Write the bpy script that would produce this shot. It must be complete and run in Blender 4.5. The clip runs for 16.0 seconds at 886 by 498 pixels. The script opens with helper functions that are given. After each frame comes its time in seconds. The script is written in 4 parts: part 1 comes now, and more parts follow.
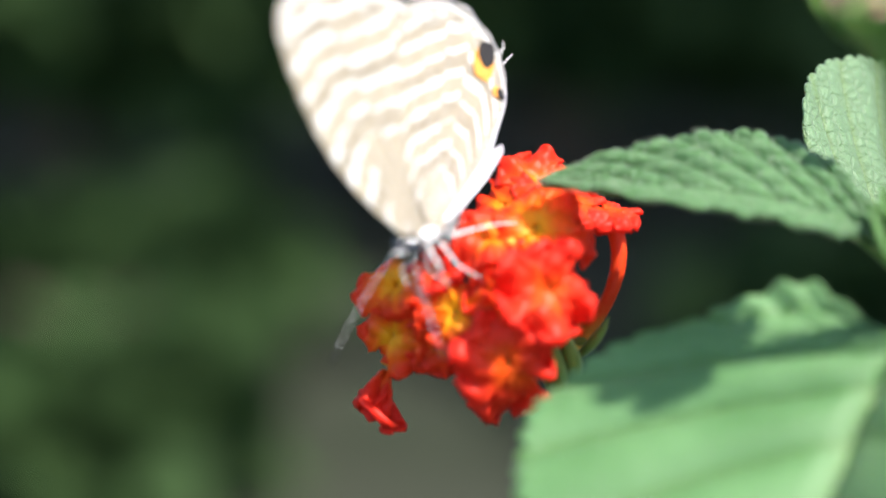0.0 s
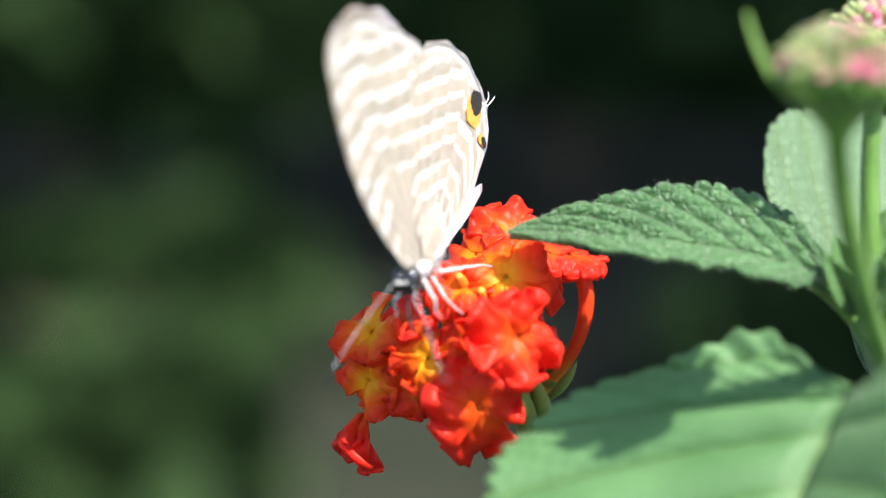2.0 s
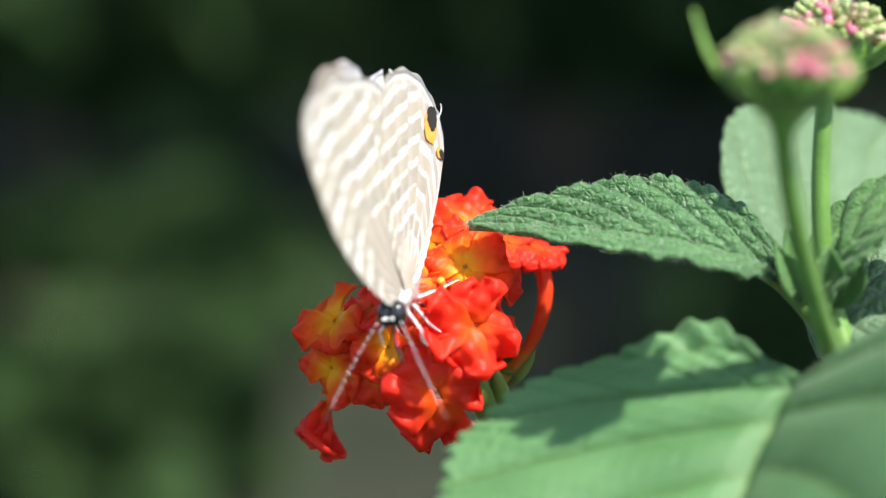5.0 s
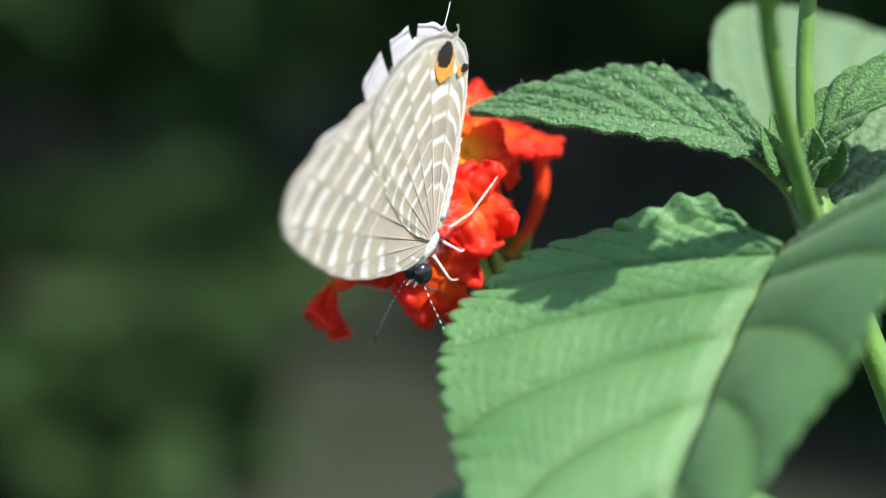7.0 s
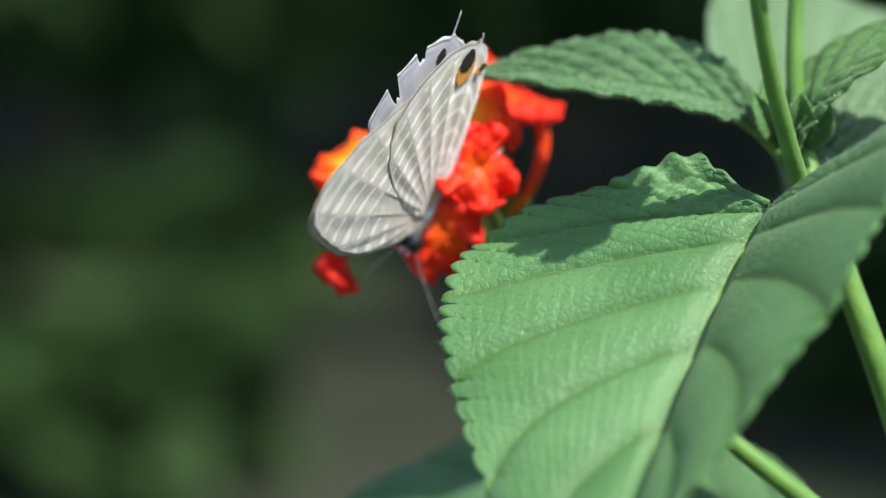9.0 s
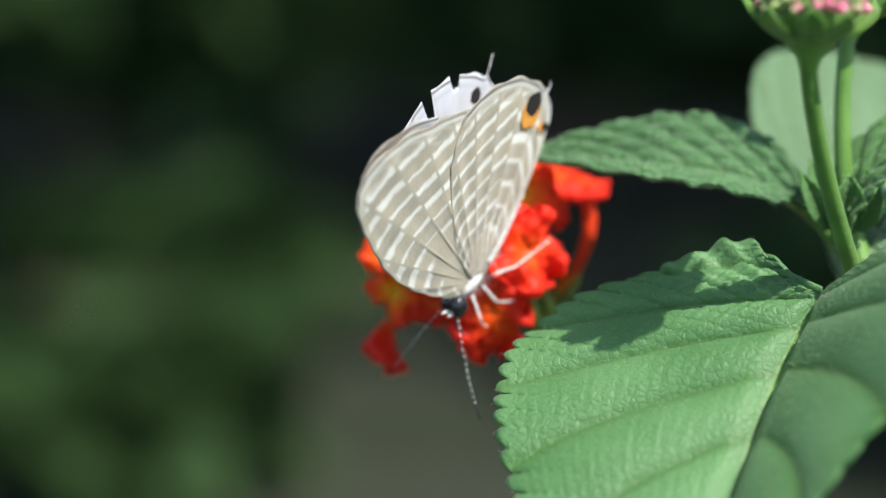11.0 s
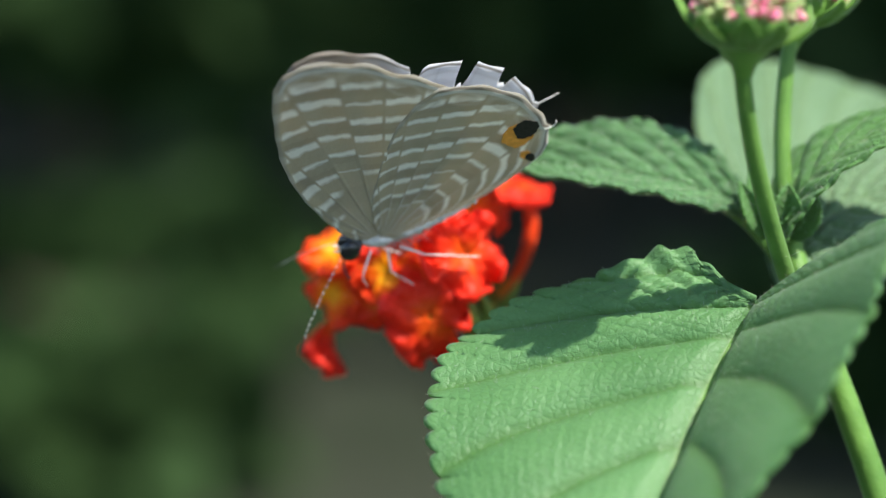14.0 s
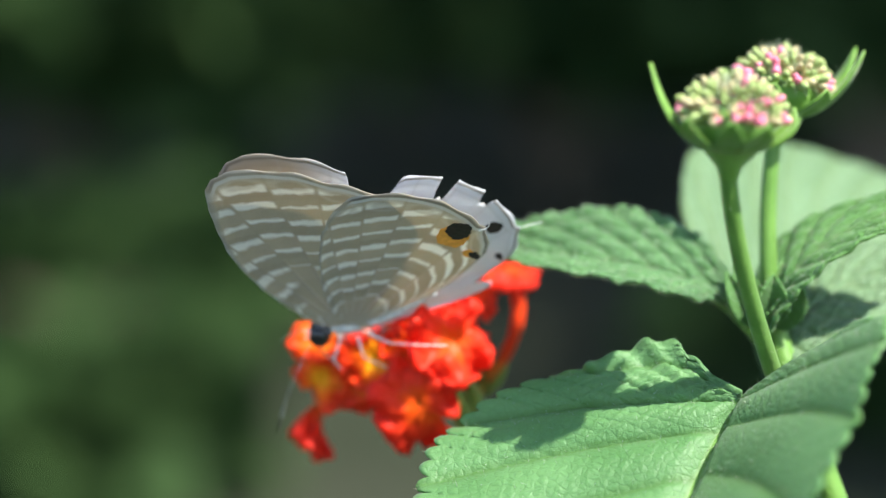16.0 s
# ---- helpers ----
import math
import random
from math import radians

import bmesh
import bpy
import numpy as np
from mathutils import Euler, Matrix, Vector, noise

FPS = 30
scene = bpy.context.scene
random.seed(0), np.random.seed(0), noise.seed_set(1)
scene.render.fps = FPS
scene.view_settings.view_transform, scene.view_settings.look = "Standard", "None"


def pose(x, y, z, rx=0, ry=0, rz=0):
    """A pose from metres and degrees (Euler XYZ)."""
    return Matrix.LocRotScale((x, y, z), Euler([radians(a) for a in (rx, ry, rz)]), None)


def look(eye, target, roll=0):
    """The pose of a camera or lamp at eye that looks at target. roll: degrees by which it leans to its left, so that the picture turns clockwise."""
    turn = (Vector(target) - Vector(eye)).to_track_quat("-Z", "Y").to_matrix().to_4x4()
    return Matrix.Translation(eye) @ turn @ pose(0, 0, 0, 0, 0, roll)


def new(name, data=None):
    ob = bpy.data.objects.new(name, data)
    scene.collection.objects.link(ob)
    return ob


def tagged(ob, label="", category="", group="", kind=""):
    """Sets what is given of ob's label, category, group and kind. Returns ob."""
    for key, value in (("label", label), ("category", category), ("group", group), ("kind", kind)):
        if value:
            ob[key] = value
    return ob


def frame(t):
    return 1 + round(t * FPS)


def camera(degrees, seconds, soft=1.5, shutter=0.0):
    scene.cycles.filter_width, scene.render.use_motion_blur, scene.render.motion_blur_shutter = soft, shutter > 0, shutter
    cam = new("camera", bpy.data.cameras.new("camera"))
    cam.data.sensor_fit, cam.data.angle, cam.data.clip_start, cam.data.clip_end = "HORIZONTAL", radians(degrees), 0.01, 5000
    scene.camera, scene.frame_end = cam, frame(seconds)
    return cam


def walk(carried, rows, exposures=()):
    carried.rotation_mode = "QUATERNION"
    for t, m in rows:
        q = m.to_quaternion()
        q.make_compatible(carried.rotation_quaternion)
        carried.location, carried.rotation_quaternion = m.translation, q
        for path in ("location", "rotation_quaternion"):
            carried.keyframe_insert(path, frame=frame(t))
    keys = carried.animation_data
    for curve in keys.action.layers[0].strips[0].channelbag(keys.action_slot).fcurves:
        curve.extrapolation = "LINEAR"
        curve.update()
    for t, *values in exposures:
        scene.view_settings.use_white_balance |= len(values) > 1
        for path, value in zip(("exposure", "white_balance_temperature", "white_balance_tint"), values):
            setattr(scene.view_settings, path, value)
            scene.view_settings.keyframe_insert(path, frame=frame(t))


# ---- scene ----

MM = 0.001
cam = camera(23.0, 16.0, soft=1.35)
cam.data.dof.use_dof = True
cam.data.dof.focus_distance = 0.171
cam.data.dof.aperture_fstop = 12.0

# The plant's own frame: x to the right, y up the shrub, z towards the lens; it leans 15 degrees
# out of the vertical, half a metre above the ground.
PLANT = Matrix.Translation((0, 0, 0.5)) @ Matrix.Rotation(radians(75), 4, "X")


def turned(x, y, z, rx, ry, rz):
    """A pose in the plant's frame from millimetres and degrees."""
    m = Matrix.Rotation(radians(rx), 4, "X") @ Matrix.Rotation(radians(ry), 4, "Y") @ Matrix.Rotation(radians(rz), 4, "Z")
    return PLANT @ Matrix.Translation(Vector((x, y, z)) * MM) @ m


CAMERA_ROWS = [
    (0, -2.82, 3.33, 157.05, -0.032, -0.26, -0.232),
    (0.5, -2.85, 3.41, 156.97, 0.128, -0.16, -0.257),
    (1, -2.45, 3.56, 158.29, 0.183, -0.137, -0.365),
    (1.5, -1.88, 6.58, 162.01, 0.168, -0.069, -0.624),
    (2, -0.22, 6.46, 163.77, 0.179, -0.079, -0.574),
    (2.5, -0.12, 6.73, 163.23, 0.18, -0.141, -0.492),
    (3, 1.53, 4.85, 162.36, 0.154, -0.167, -0.249),
    (3.2, 1.3, 6.73, 163, 0.13, -0.141, -0.672),
    (5.3, 2.7, 6.68, 167.3, -0.2, -0.16, -0.5),
    (5.5, 1.99, 6.24, 167.55, -0.205, -0.162, -0.575),
    (6, 4.37, 0.96, 171.37, -0.095, -0.034, 0.054),
    (6.5, 0.99, 0.43, 173.68, -0.03, -0.177, -0.122),
    (7, 2.37, -2.73, 175.25, -0.13, -0.167, -0.364),
    (7.5, 2.27, -4.28, 181.34, -0.092, 0.048, 0.211),
    (8, 4.47, -8.28, 182.19, -0.105, 0.174, 0.329),
    (8.5, 4.57, -10.27, 183.2, -0.087, 0.161, 0.348),
    (8.7, 3.97, -8.42, 183.2, -0.087, 0.161, 0.348),
    (10.8, 1.18, -2.26, 183.23, -0.108, 0.236, -0.366),
    (11, -0.51, 0.88, 183.65, -0.182, 0.339, -0.344),
    (11.5, -1.09, 0.36, 184.23, -0.088, 0.23, -0.066),
    (12, 0.1, 0.86, 183.16, -0.061, 0.131, 0.354),
    (12.5, 0.88, -0.42, 182.94, -0.045, 0.144, 0.58),
    (13, 1.61, 0.04, 184.13, -0.006, 0.082, 0.69),
    (13.5, 3.2, -0.87, 182.83, 0.024, 0.049, 0.728),
    (14, 3.92, 0.36, 183.09, 0.078, 0.095, 0.606),
    (14.5, 3.81, 1.98, 182.85, 0.021, 0.245, 0.612),
    (15, 3.36, 3.44, 183.42, 0.166, 0.19, 0.188),
    (15.5, 2.14, 3.6, 183.82, 0.051, 0.006, 0.489),
    (16, 3.79, 8.43, 183.97, -0.116, -0.25, 0.459),
]

EXPOSURES = [(0, 1.3, 6500, 14), (3, 1.2, 6500, 13), (6, 1.05, 6500, 9), (8.5, 0.9, 6500, 8), (11, 0.80, 6500, 6), (14.5, 1.05, 6600, 5), (16, 1.4, 6650, 5)]
walk(cam, [(r[0], turned(*r[1:])) for r in CAMERA_ROWS], exposures=EXPOSURES)

# ---- light ----
SUN_LOCAL = Vector((0.44, 0.755, 0.475)).normalized()
SUN = (PLANT.to_3x3() @ SUN_LOCAL).normalized()
world = bpy.data.worlds.new("sky")
scene.world = world
world.use_nodes = True
nt = world.node_tree
sky = nt.nodes.new("ShaderNodeTexSky")
sky.sky_type = "NISHITA"
sky.sun_disc = False
sky.sun_elevation = math.asin(SUN.z)
sky.sun_rotation = math.atan2(SUN.x, SUN.y)
nt.nodes["Background"].inputs["Strength"].default_value = 0.15
nt.links.new(sky.outputs[0], nt.nodes["Background"].inputs["Color"])
sun = new("sun", bpy.data.lights.new("sun", "SUN"))
sun.data.energy = 4.8
sun.data.angle = radians(0.8)
sun.data.color = (1.0, 0.965, 0.91)
sun.matrix_world = look(SUN * 10, (0, 0, 0))


# ---- materials ----
class Nodes:
    """Short names for making node materials."""

    def __init__(self, name):
        self.mat = bpy.data.materials.new(name)
        self.mat.use_nodes = True
        self.tree = self.mat.node_tree
        self.tree.nodes.clear()

    def n(self, kind, **props):
        node = self.tree.nodes.new("ShaderNode" + kind)
        for k, val in props.items():
            if k == "op":
                node.operation = val
            elif k == "blend":
                node.blend_type = val
                node.data_type = "RGBA"
        return node

    def put(self, socket, val):
        if isinstance(val, bpy.types.NodeSocket):
            self.tree.links.new(val, socket)
        elif val is not None:
            socket.default_value = val

    def math(self, op, a, b=0.5, c=0.5):
        node = self.n("Math", op=op)
        for s, val in zip(node.inputs, (a, b, c)):
            self.put(s, val)
        return node.outputs[0]

    def mix(self, f, a, b, blend="MIX"):
        node = self.n("Mix", blend=blend)
        self.put(node.inputs[0], f)
        for i, val in ((6, a), (7, b)):
            self.put(node.inputs[i], val if isinstance(val, bpy.types.NodeSocket) else (*val, 1))
        return node.outputs[2]

    def ramp(self, f, *stops):
        node = self.n("ValToRGB")
        el = node.color_ramp.elements
        el[0].position, el[1].position = stops[0][0], stops[-1][0]
        for p, _ in stops[1:-1]:
            el.new(p)
        for e, (p, col) in zip(el, stops):
            e.color = (*col, 1) if hasattr(col, "__len__") else (col, col, col, 1)
        self.put(node.inputs[0], f)
        return node.outputs[0]

    def noise(self, scale, detail=4, vec=None, rough=0.5):
        node = self.n("TexNoise")
        node.inputs["Scale"].default_value = scale
        node.inputs["Detail"].default_value = detail
        node.inputs["Roughness"].default_value = rough
        self.put(node.inputs["Vector"], vec or self.coords("Object"))
        return node.outputs["Fac"]

    def coords(self, which):
        return self.n("TexCoord").outputs[which]

    def xyz(self, vec):
        node = self.n("SeparateXYZ")
        self.put(node.inputs[0], vec)
        return node.outputs

    def bump(self, h, dist, strength=1.0):
        node = self.n("Bump")
        node.inputs["Strength"].default_value = strength
        node.inputs["Distance"].default_value = dist
        self.put(node.inputs["Height"], h)
        return node.outputs[0]

    def surface(self, color, rough=0.5, normal=None, through_light=0.0, through_color=None, spec=0.5, sheen=0.0, metal=0.0):
        p = self.n("BsdfPrincipled")
        self.put(p.inputs["Base Color"], color if isinstance(color, bpy.types.NodeSocket) else (*color, 1))
        self.put(p.inputs["Roughness"], rough)
        self.put(p.inputs["Specular IOR Level"], spec)
        self.put(p.inputs["Sheen Weight"], sheen)
        self.put(p.inputs["Metallic"], metal)
        if normal:
            self.put(p.inputs["Normal"], normal)
        out = self.n("OutputMaterial")
        last = p.outputs[0]
        if through_light:
            tr = self.n("BsdfTranslucent")
            tc = through_color or color
            self.put(tr.inputs["Color"], tc if isinstance(tc, bpy.types.NodeSocket) else (*tc, 1))
            if normal:
                self.put(tr.inputs["Normal"], normal)
            mixer = self.n("MixShader")
            mixer.inputs[0].default_value = through_light
            self.put(mixer.inputs[1], last)
            self.put(mixer.inputs[2], tr.outputs[0])
            last = mixer.outputs[0]
        self.put(out.inputs["Surface"], last)
        return self.mat


def leaf_material(name, dark, light, vein, gloss=0.42, veins=8, through_light=0.28, net_scale=1000, relief=0.00024, rib=1.0, sheen=0.2, spec=0.42):
    m = Nodes(name)
    u, v, _ = m.xyz(m.coords("UV"))
    a = m.math("ABSOLUTE", v)
    phase = m.math("FRACT", m.math("MULTIPLY_ADD", u, float(veins), m.math("MULTIPLY", a, -0.30 * veins)))
    line = m.math("ABSOLUTE", m.math("SUBTRACT", phase, 0.5))
    side = m.ramp(line, (0.0, 0.0), (0.36, 0.0), (0.49, 1.0))
    mid = m.ramp(a, (0.0, 0.9), (0.025 * rib, 0.6), (0.07 * rib, 0.0))
    lines = m.math("MAXIMUM", m.math("MULTIPLY", side, 0.5), mid)
    net = m.n("TexVoronoi")
    net.feature = "DISTANCE_TO_EDGE"
    net.inputs["Scale"].default_value = net_scale
    m.put(net.inputs["Vector"], m.coords("Object"))
    cells = m.ramp(net.outputs["Distance"], (0.0, 0.0), (0.12, 0.45), (0.32, 0.85), (0.6, 1.0))
    small = m.n("TexVoronoi")
    small.inputs["Scale"].default_value = net_scale * 4.5
    m.put(small.inputs["Vector"], m.coords("Object"))
    grain = m.ramp(small.outputs["Distance"], (0.0, 1.0), (0.75, 0.0))
    big = m.noise(130, 3)
    fine = m.noise(2600, 3)
    col = m.mix(m.ramp(big, (0.3, 0.0), (0.7, 1.0)), dark, light)
    # Lit cell tops and shaded grooves between them are painted into the colour.
    col = m.mix(m.math("MULTIPLY", cells, 0.30 if rib == 1.0 else 0.14), col, light)
    col = m.mix(m.math("MULTIPLY", m.math("SUBTRACT", 1.0, cells), 0.50 if rib == 1.0 else 0.14), col, tuple(x * 0.55 for x in dark))
    # Highlights on the granules, painted as paler dots.
    col = m.mix(m.math("MULTIPLY", grain, 0.16), col, tuple(min(1.0, x * 1.5) for x in light))
    # Side veins: their yellowish tint, with groove shade painted in.
    col = m.mix(m.math("MULTIPLY", side, 0.60), col, (dark[0] * 0.85, dark[1] * 0.8, dark[2] * 0.45))
    col = m.mix(mid, col, vein)
    h = m.math("ADD", m.math("MULTIPLY", cells, 0.8), m.math("MULTIPLY_ADD", grain, 0.35, m.math("MULTIPLY", fine, 0.35)))
    h = m.math("SUBTRACT", h, m.math("MULTIPLY", lines, 0.5))
    rough = m.math("MULTIPLY_ADD", fine, 0.3, gloss - 0.12)
    tc = m.mix(0.65, col, (0.30, 0.50, 0.05))
    return m.surface(col, rough, m.bump(h, relief, 0.7), through_light, tc, spec=spec, sheen=sheen)


def stem_material(name, a, b, rough=0.5):
    m = Nodes(name)
    f = m.noise(300, 4)
    fine = m.noise(2500, 3)
    col = m.mix(m.ramp(f, (0.3, 0.0), (0.7, 1.0)), a, b)
    return m.surface(col, rough, m.bump(fine, 0.0001, 0.6), 0.12, spec=0.35, sheen=0.15)


def petal_material(name, throat, middle, edge, reach):
    m = Nodes(name)
    u, v, _ = m.xyz(m.coords("UV"))
    n1 = m.noise(500, 4)
    rnd = m.n("ObjectInfo").outputs["Random"]
    f = m.math("ADD", u, m.math("MULTIPLY_ADD", n1, 0.3, -0.15))
    f = m.math("ADD", f, m.math("MULTIPLY_ADD", rnd, 0.24, -0.12))
    col = m.ramp(f, (reach * 0.35, throat), (reach, middle), (min(1.0, reach + 0.38), edge))
    # fine lengthwise streaks
    streak = m.n("TexWave")
    streak.inputs["Scale"].default_value = 3.0
    streak.inputs["Distortion"].default_value = 2.0
    streak.inputs["Detail"].default_value = 3.0
    comb = m.n("CombineXYZ")
    m.put(comb.inputs[0], m.math("MULTIPLY", v, 1.0))
    m.put(comb.inputs[1], m.math("MULTIPLY", u, 0.3))
    m.put(streak.inputs["Vector"], comb.outputs[0])
    col = m.mix(m.math("MULTIPLY", streak.outputs["Fac"], 0.025), col, (0.5, 0.01, 0.004))
    h = m.math("ADD", m.math("MULTIPLY", streak.outputs["Fac"], 0.03), m.math("MULTIPLY_ADD", m.noise(450, 3), 2.0, m.noise(1500, 3)))
    return m.surface(col, 0.45, m.bump(h, 0.00016, 0.6), 0.50, col, spec=0.25, sheen=0.03)


def plain(name, color, rough=0.5, vary=0.15, scale=600, relief=0.0, spec=0.5, through_light=0.0, metal=0.0):
    m = Nodes(name)
    f = m.noise(scale, 4)
    dark = tuple(c * (1 - vary) for c in color)
    lite = tuple(min(1, c * (1 + vary)) for c in color)
    col = m.mix(m.ramp(f, (0.3, 0.0), (0.7, 1.0)), dark, lite)
    nor = m.bump(f, relief, 0.7) if relief else None
    return m.surface(col, rough, nor, through_light, spec=spec, metal=metal)


def wing_material(name, ground, pale, bands, start, margin, level, rim_dark):
    """Underside of a wing: grey-brown ground, rows of white dashes broken at the veins, dark rim. UV: x from root to margin, y across the cells."""
    m = Nodes(name)
    r, c, _ = m.xyz(m.coords("UV"))
    cells = m.math("MULTIPLY", c, 9.0)
    cell = m.math("FLOOR", cells)
    wn = m.n("TexWhiteNoise")
    wn.noise_dimensions = "1D"
    m.put(wn.inputs["W"], cell)
    shift = m.math("MULTIPLY_ADD", wn.outputs["Value"], 0.36, -0.18)
    inside = m.math("FRACT", cells)
    bow = m.math("MULTIPLY", m.math("POWER", m.math("SUBTRACT", inside, 0.5), 2.0), -0.25)
    wob = m.math("MULTIPLY_ADD", m.noise(900, 3), 0.34, -0.17)
    up = m.math("MULTIPLY_ADD", m.xyz(m.coords("Object"))[1], 54.0, 0.097)
    # the rows of dashes run level over most of the wing and turn with the margin towards the body
    round_part = m.ramp(c, *level)
    along = m.math("MULTIPLY_ADD", m.math("SUBTRACT", r, up), round_part, up)
    ph = m.math("MULTIPLY_ADD", along, bands, m.math("ADD", m.math("ADD", shift, bow), wob))
    pair = m.math("FLOOR", m.math("MODULO", m.math("ADD", ph, 0.5), 2.0))
    d = m.math("ABSOLUTE", m.math("SUBTRACT", m.math("FRACT", ph), 0.5))
    one = m.n("TexWhiteNoise")
    one.noise_dimensions = "2D"
    both = m.n("CombineXYZ")
    m.put(both.inputs[0], cell)
    m.put(both.inputs[1], m.math("FLOOR", ph))
    m.put(one.inputs["Vector"], both.outputs[0])
    fat = m.math("MULTIPLY_ADD", m.math("POWER", one.outputs["Value"], 0.7), 0.17, m.math("MULTIPLY_ADD", r, 0.17, -0.075))
    soft = m.n("MapRange")
    for i, val in ((1, 0.08), (2, -0.08), (3, 0.0), (4, 1.0)):
        soft.inputs[i].default_value = val
    m.put(soft.inputs[0], m.math("SUBTRACT", d, fat))
    edge = m.math("ABSOLUTE", m.math("SUBTRACT", inside, 0.5))
    gap = m.ramp(edge, (0.0, 1.0), (0.42, 1.0), (0.48, 0.15))
    outer = m.ramp(r, (start - 0.04, 0.0), (start + 0.03, 1.0), (0.92, 1.0), (0.94, 0.3))
    f = m.math("MULTIPLY", m.math("MULTIPLY", soft.outputs[0], gap), outer)
    n1 = m.noise(350, 4)
    base = m.mix(m.ramp(n1, (0.3, 0.0), (0.7, 1.0)), tuple(x * 0.88 for x in ground), tuple(x * 1.10 for x in ground))
    base = m.mix(m.ramp(r, (0.0, 1.0), (0.42, 0.0)), base, tuple(min(1, x * 1.12) for x in ground))
    base = m.mix(m.math("MULTIPLY", m.math("MULTIPLY", pair, outer), m.math("MULTIPLY_ADD", one.outputs["Value"], 0.7, 0.2)), base, tuple(x * 0.62 for x in ground))
    vein = m.math("MULTIPLY", m.ramp(edge, (0.0, 0.0), (0.455, 0.0), (0.49, 0.15)), m.ramp(r, (0.04, 0.3), (0.3, 1.0)))
    base = m.mix(vein, base, tuple(x * 0.55 for x in ground))
    col = m.mix(f, base, pale)
    lo, hi = margin
    here = m.ramp(c, (lo, 0.0), (lo + 0.02, 1.0), (hi - 0.02, 1.0), (hi, 0.0))
    # a row of brown spots in white lunules along the margin
    away = m.math("ADD", m.math("POWER", m.math("MULTIPLY", m.math("SUBTRACT", r, 0.918), 38.0), 2.0), m.math("POWER", m.math("MULTIPLY", m.math("SUBTRACT", inside, 0.5), 3.2), 2.0))
    away = m.math("MULTIPLY", away, 0.25)
    col = m.mix(m.math("MULTIPLY", m.ramp(away, (0.22, 1.0), (0.5, 1.0), (0.8, 0.0)), m.math("MULTIPLY", here, 0.22)), col, pale)
    col = m.mix(m.math("MULTIPLY", m.ramp(away, (0.14, 1.0), (0.34, 0.0)), m.math("MULTIPLY", here, 0.65)), col, tuple(x * 0.5 for x in ground))
    rim = m.ramp(r, (0.952, 0.0), (0.958, 1.0), (0.971, 1.0), (0.975, 0.0))
    col = m.mix(m.math("MULTIPLY", m.math("MULTIPLY", rim, here), 0.8), col, (0.85, 0.84, 0.80))
    rim2 = m.ramp(r, (0.972, 0.0), (0.977, 1.0), (0.990, 1.0), (0.993, 0.0))
    col = m.mix(m.math("MULTIPLY", m.math("MULTIPLY", rim2, here), rim_dark), col, (0.035, 0.03, 0.03))
    fringe = m.ramp(r, (0.990, 0.0), (0.994, 1.0))
    col = m.mix(m.math("MULTIPLY", m.math("MULTIPLY", fringe, here), 0.6), col, (0.34, 0.32, 0.30))
    scales = m.noise(5200, 2)
    col = m.mix(m.math("MULTIPLY", scales, m.math("MULTIPLY_ADD", f, -0.20, 0.26)), col, tuple(x * 0.6 for x in ground))
    h = m.math("ADD", m.math("MULTIPLY", scales, 0.10), m.math("MULTIPLY_ADD", m.noise(750, 2), 0.5, m.math("MULTIPLY", m.ramp(edge, (0.36, 0.0), (0.5, 1.0)), m.ramp(r, (0.0, 1.0), (0.3, 0.6), (0.55, 0.06)))))
    # thin brown scales let less light through than the white dashes
    glow = m.mix(f, tuple(x * y for x, y in zip(ground, (0.95, 0.80, 0.46))), (0.90, 0.85, 0.68))
    glow = m.mix(m.math("MULTIPLY", pair, 0.4), glow, m.mix(f, tuple(x * y for x, y in zip(ground, (0.66, 0.53, 0.26))), (0.90, 0.85, 0.68)))
    glow = m.mix(m.ramp(r, (0.93, 0.0), (0.965, 1.0)), glow, tuple(x * 0.30 for x in ground))
    return m.surface(col, 0.55, m.bump(h, 0.00022, 0.7), 0.40, glow, spec=0.9, sheen=1.0)


LEAF = leaf_material("leaf_green", (0.042, 0.132, 0.036), (0.112, 0.258, 0.086), (0.20, 0.34, 0.10), 0.36, 8, 0.28, 1300, 0.00028, spec=0.42)
LEAF_BROAD = leaf_material("leaf_broad_green", (0.090, 0.226, 0.072), (0.166, 0.340, 0.134), (0.30, 0.45, 0.17), 0.46, 6, 0.48, 1500, 0.00007, 0.4, 0.12, 0.42)
LEAF_PALE = leaf_material("leaf_back_green", (0.115, 0.210, 0.095), (0.155, 0.265, 0.130), (0.22, 0.34, 0.17), 0.5, 8, 0.3)
LEAF_YOUNG = leaf_material("leaf_young_green", (0.075, 0.215, 0.042), (0.160, 0.365, 0.095), (0.28, 0.42, 0.15), 0.45, 8, 0.4, 2400, 0.00018)
STEM = stem_material("stem_green", (0.068, 0.165, 0.020), (0.125, 0.255, 0.040))
CALYX = stem_material("calyx_green", (0.14, 0.22, 0.04), (0.24, 0.33, 0.07))
BRACT = stem_material("bract_green", (0.085, 0.20, 0.022), (0.155, 0.30, 0.045))
PETALS = [
    petal_material("petal_orange", (0.98, 0.50, 0.010), (0.96, 0.20, 0.006), (0.90, 0.062, 0.010), 0.42),
    petal_material("petal_vermilion", (0.94, 0.30, 0.008), (0.93, 0.10, 0.008), (0.88, 0.045, 0.012), 0.32),
    petal_material("petal_red", (0.88, 0.11, 0.008), (0.92, 0.058, 0.014), (0.90, 0.038, 0.016), 0.30),
]


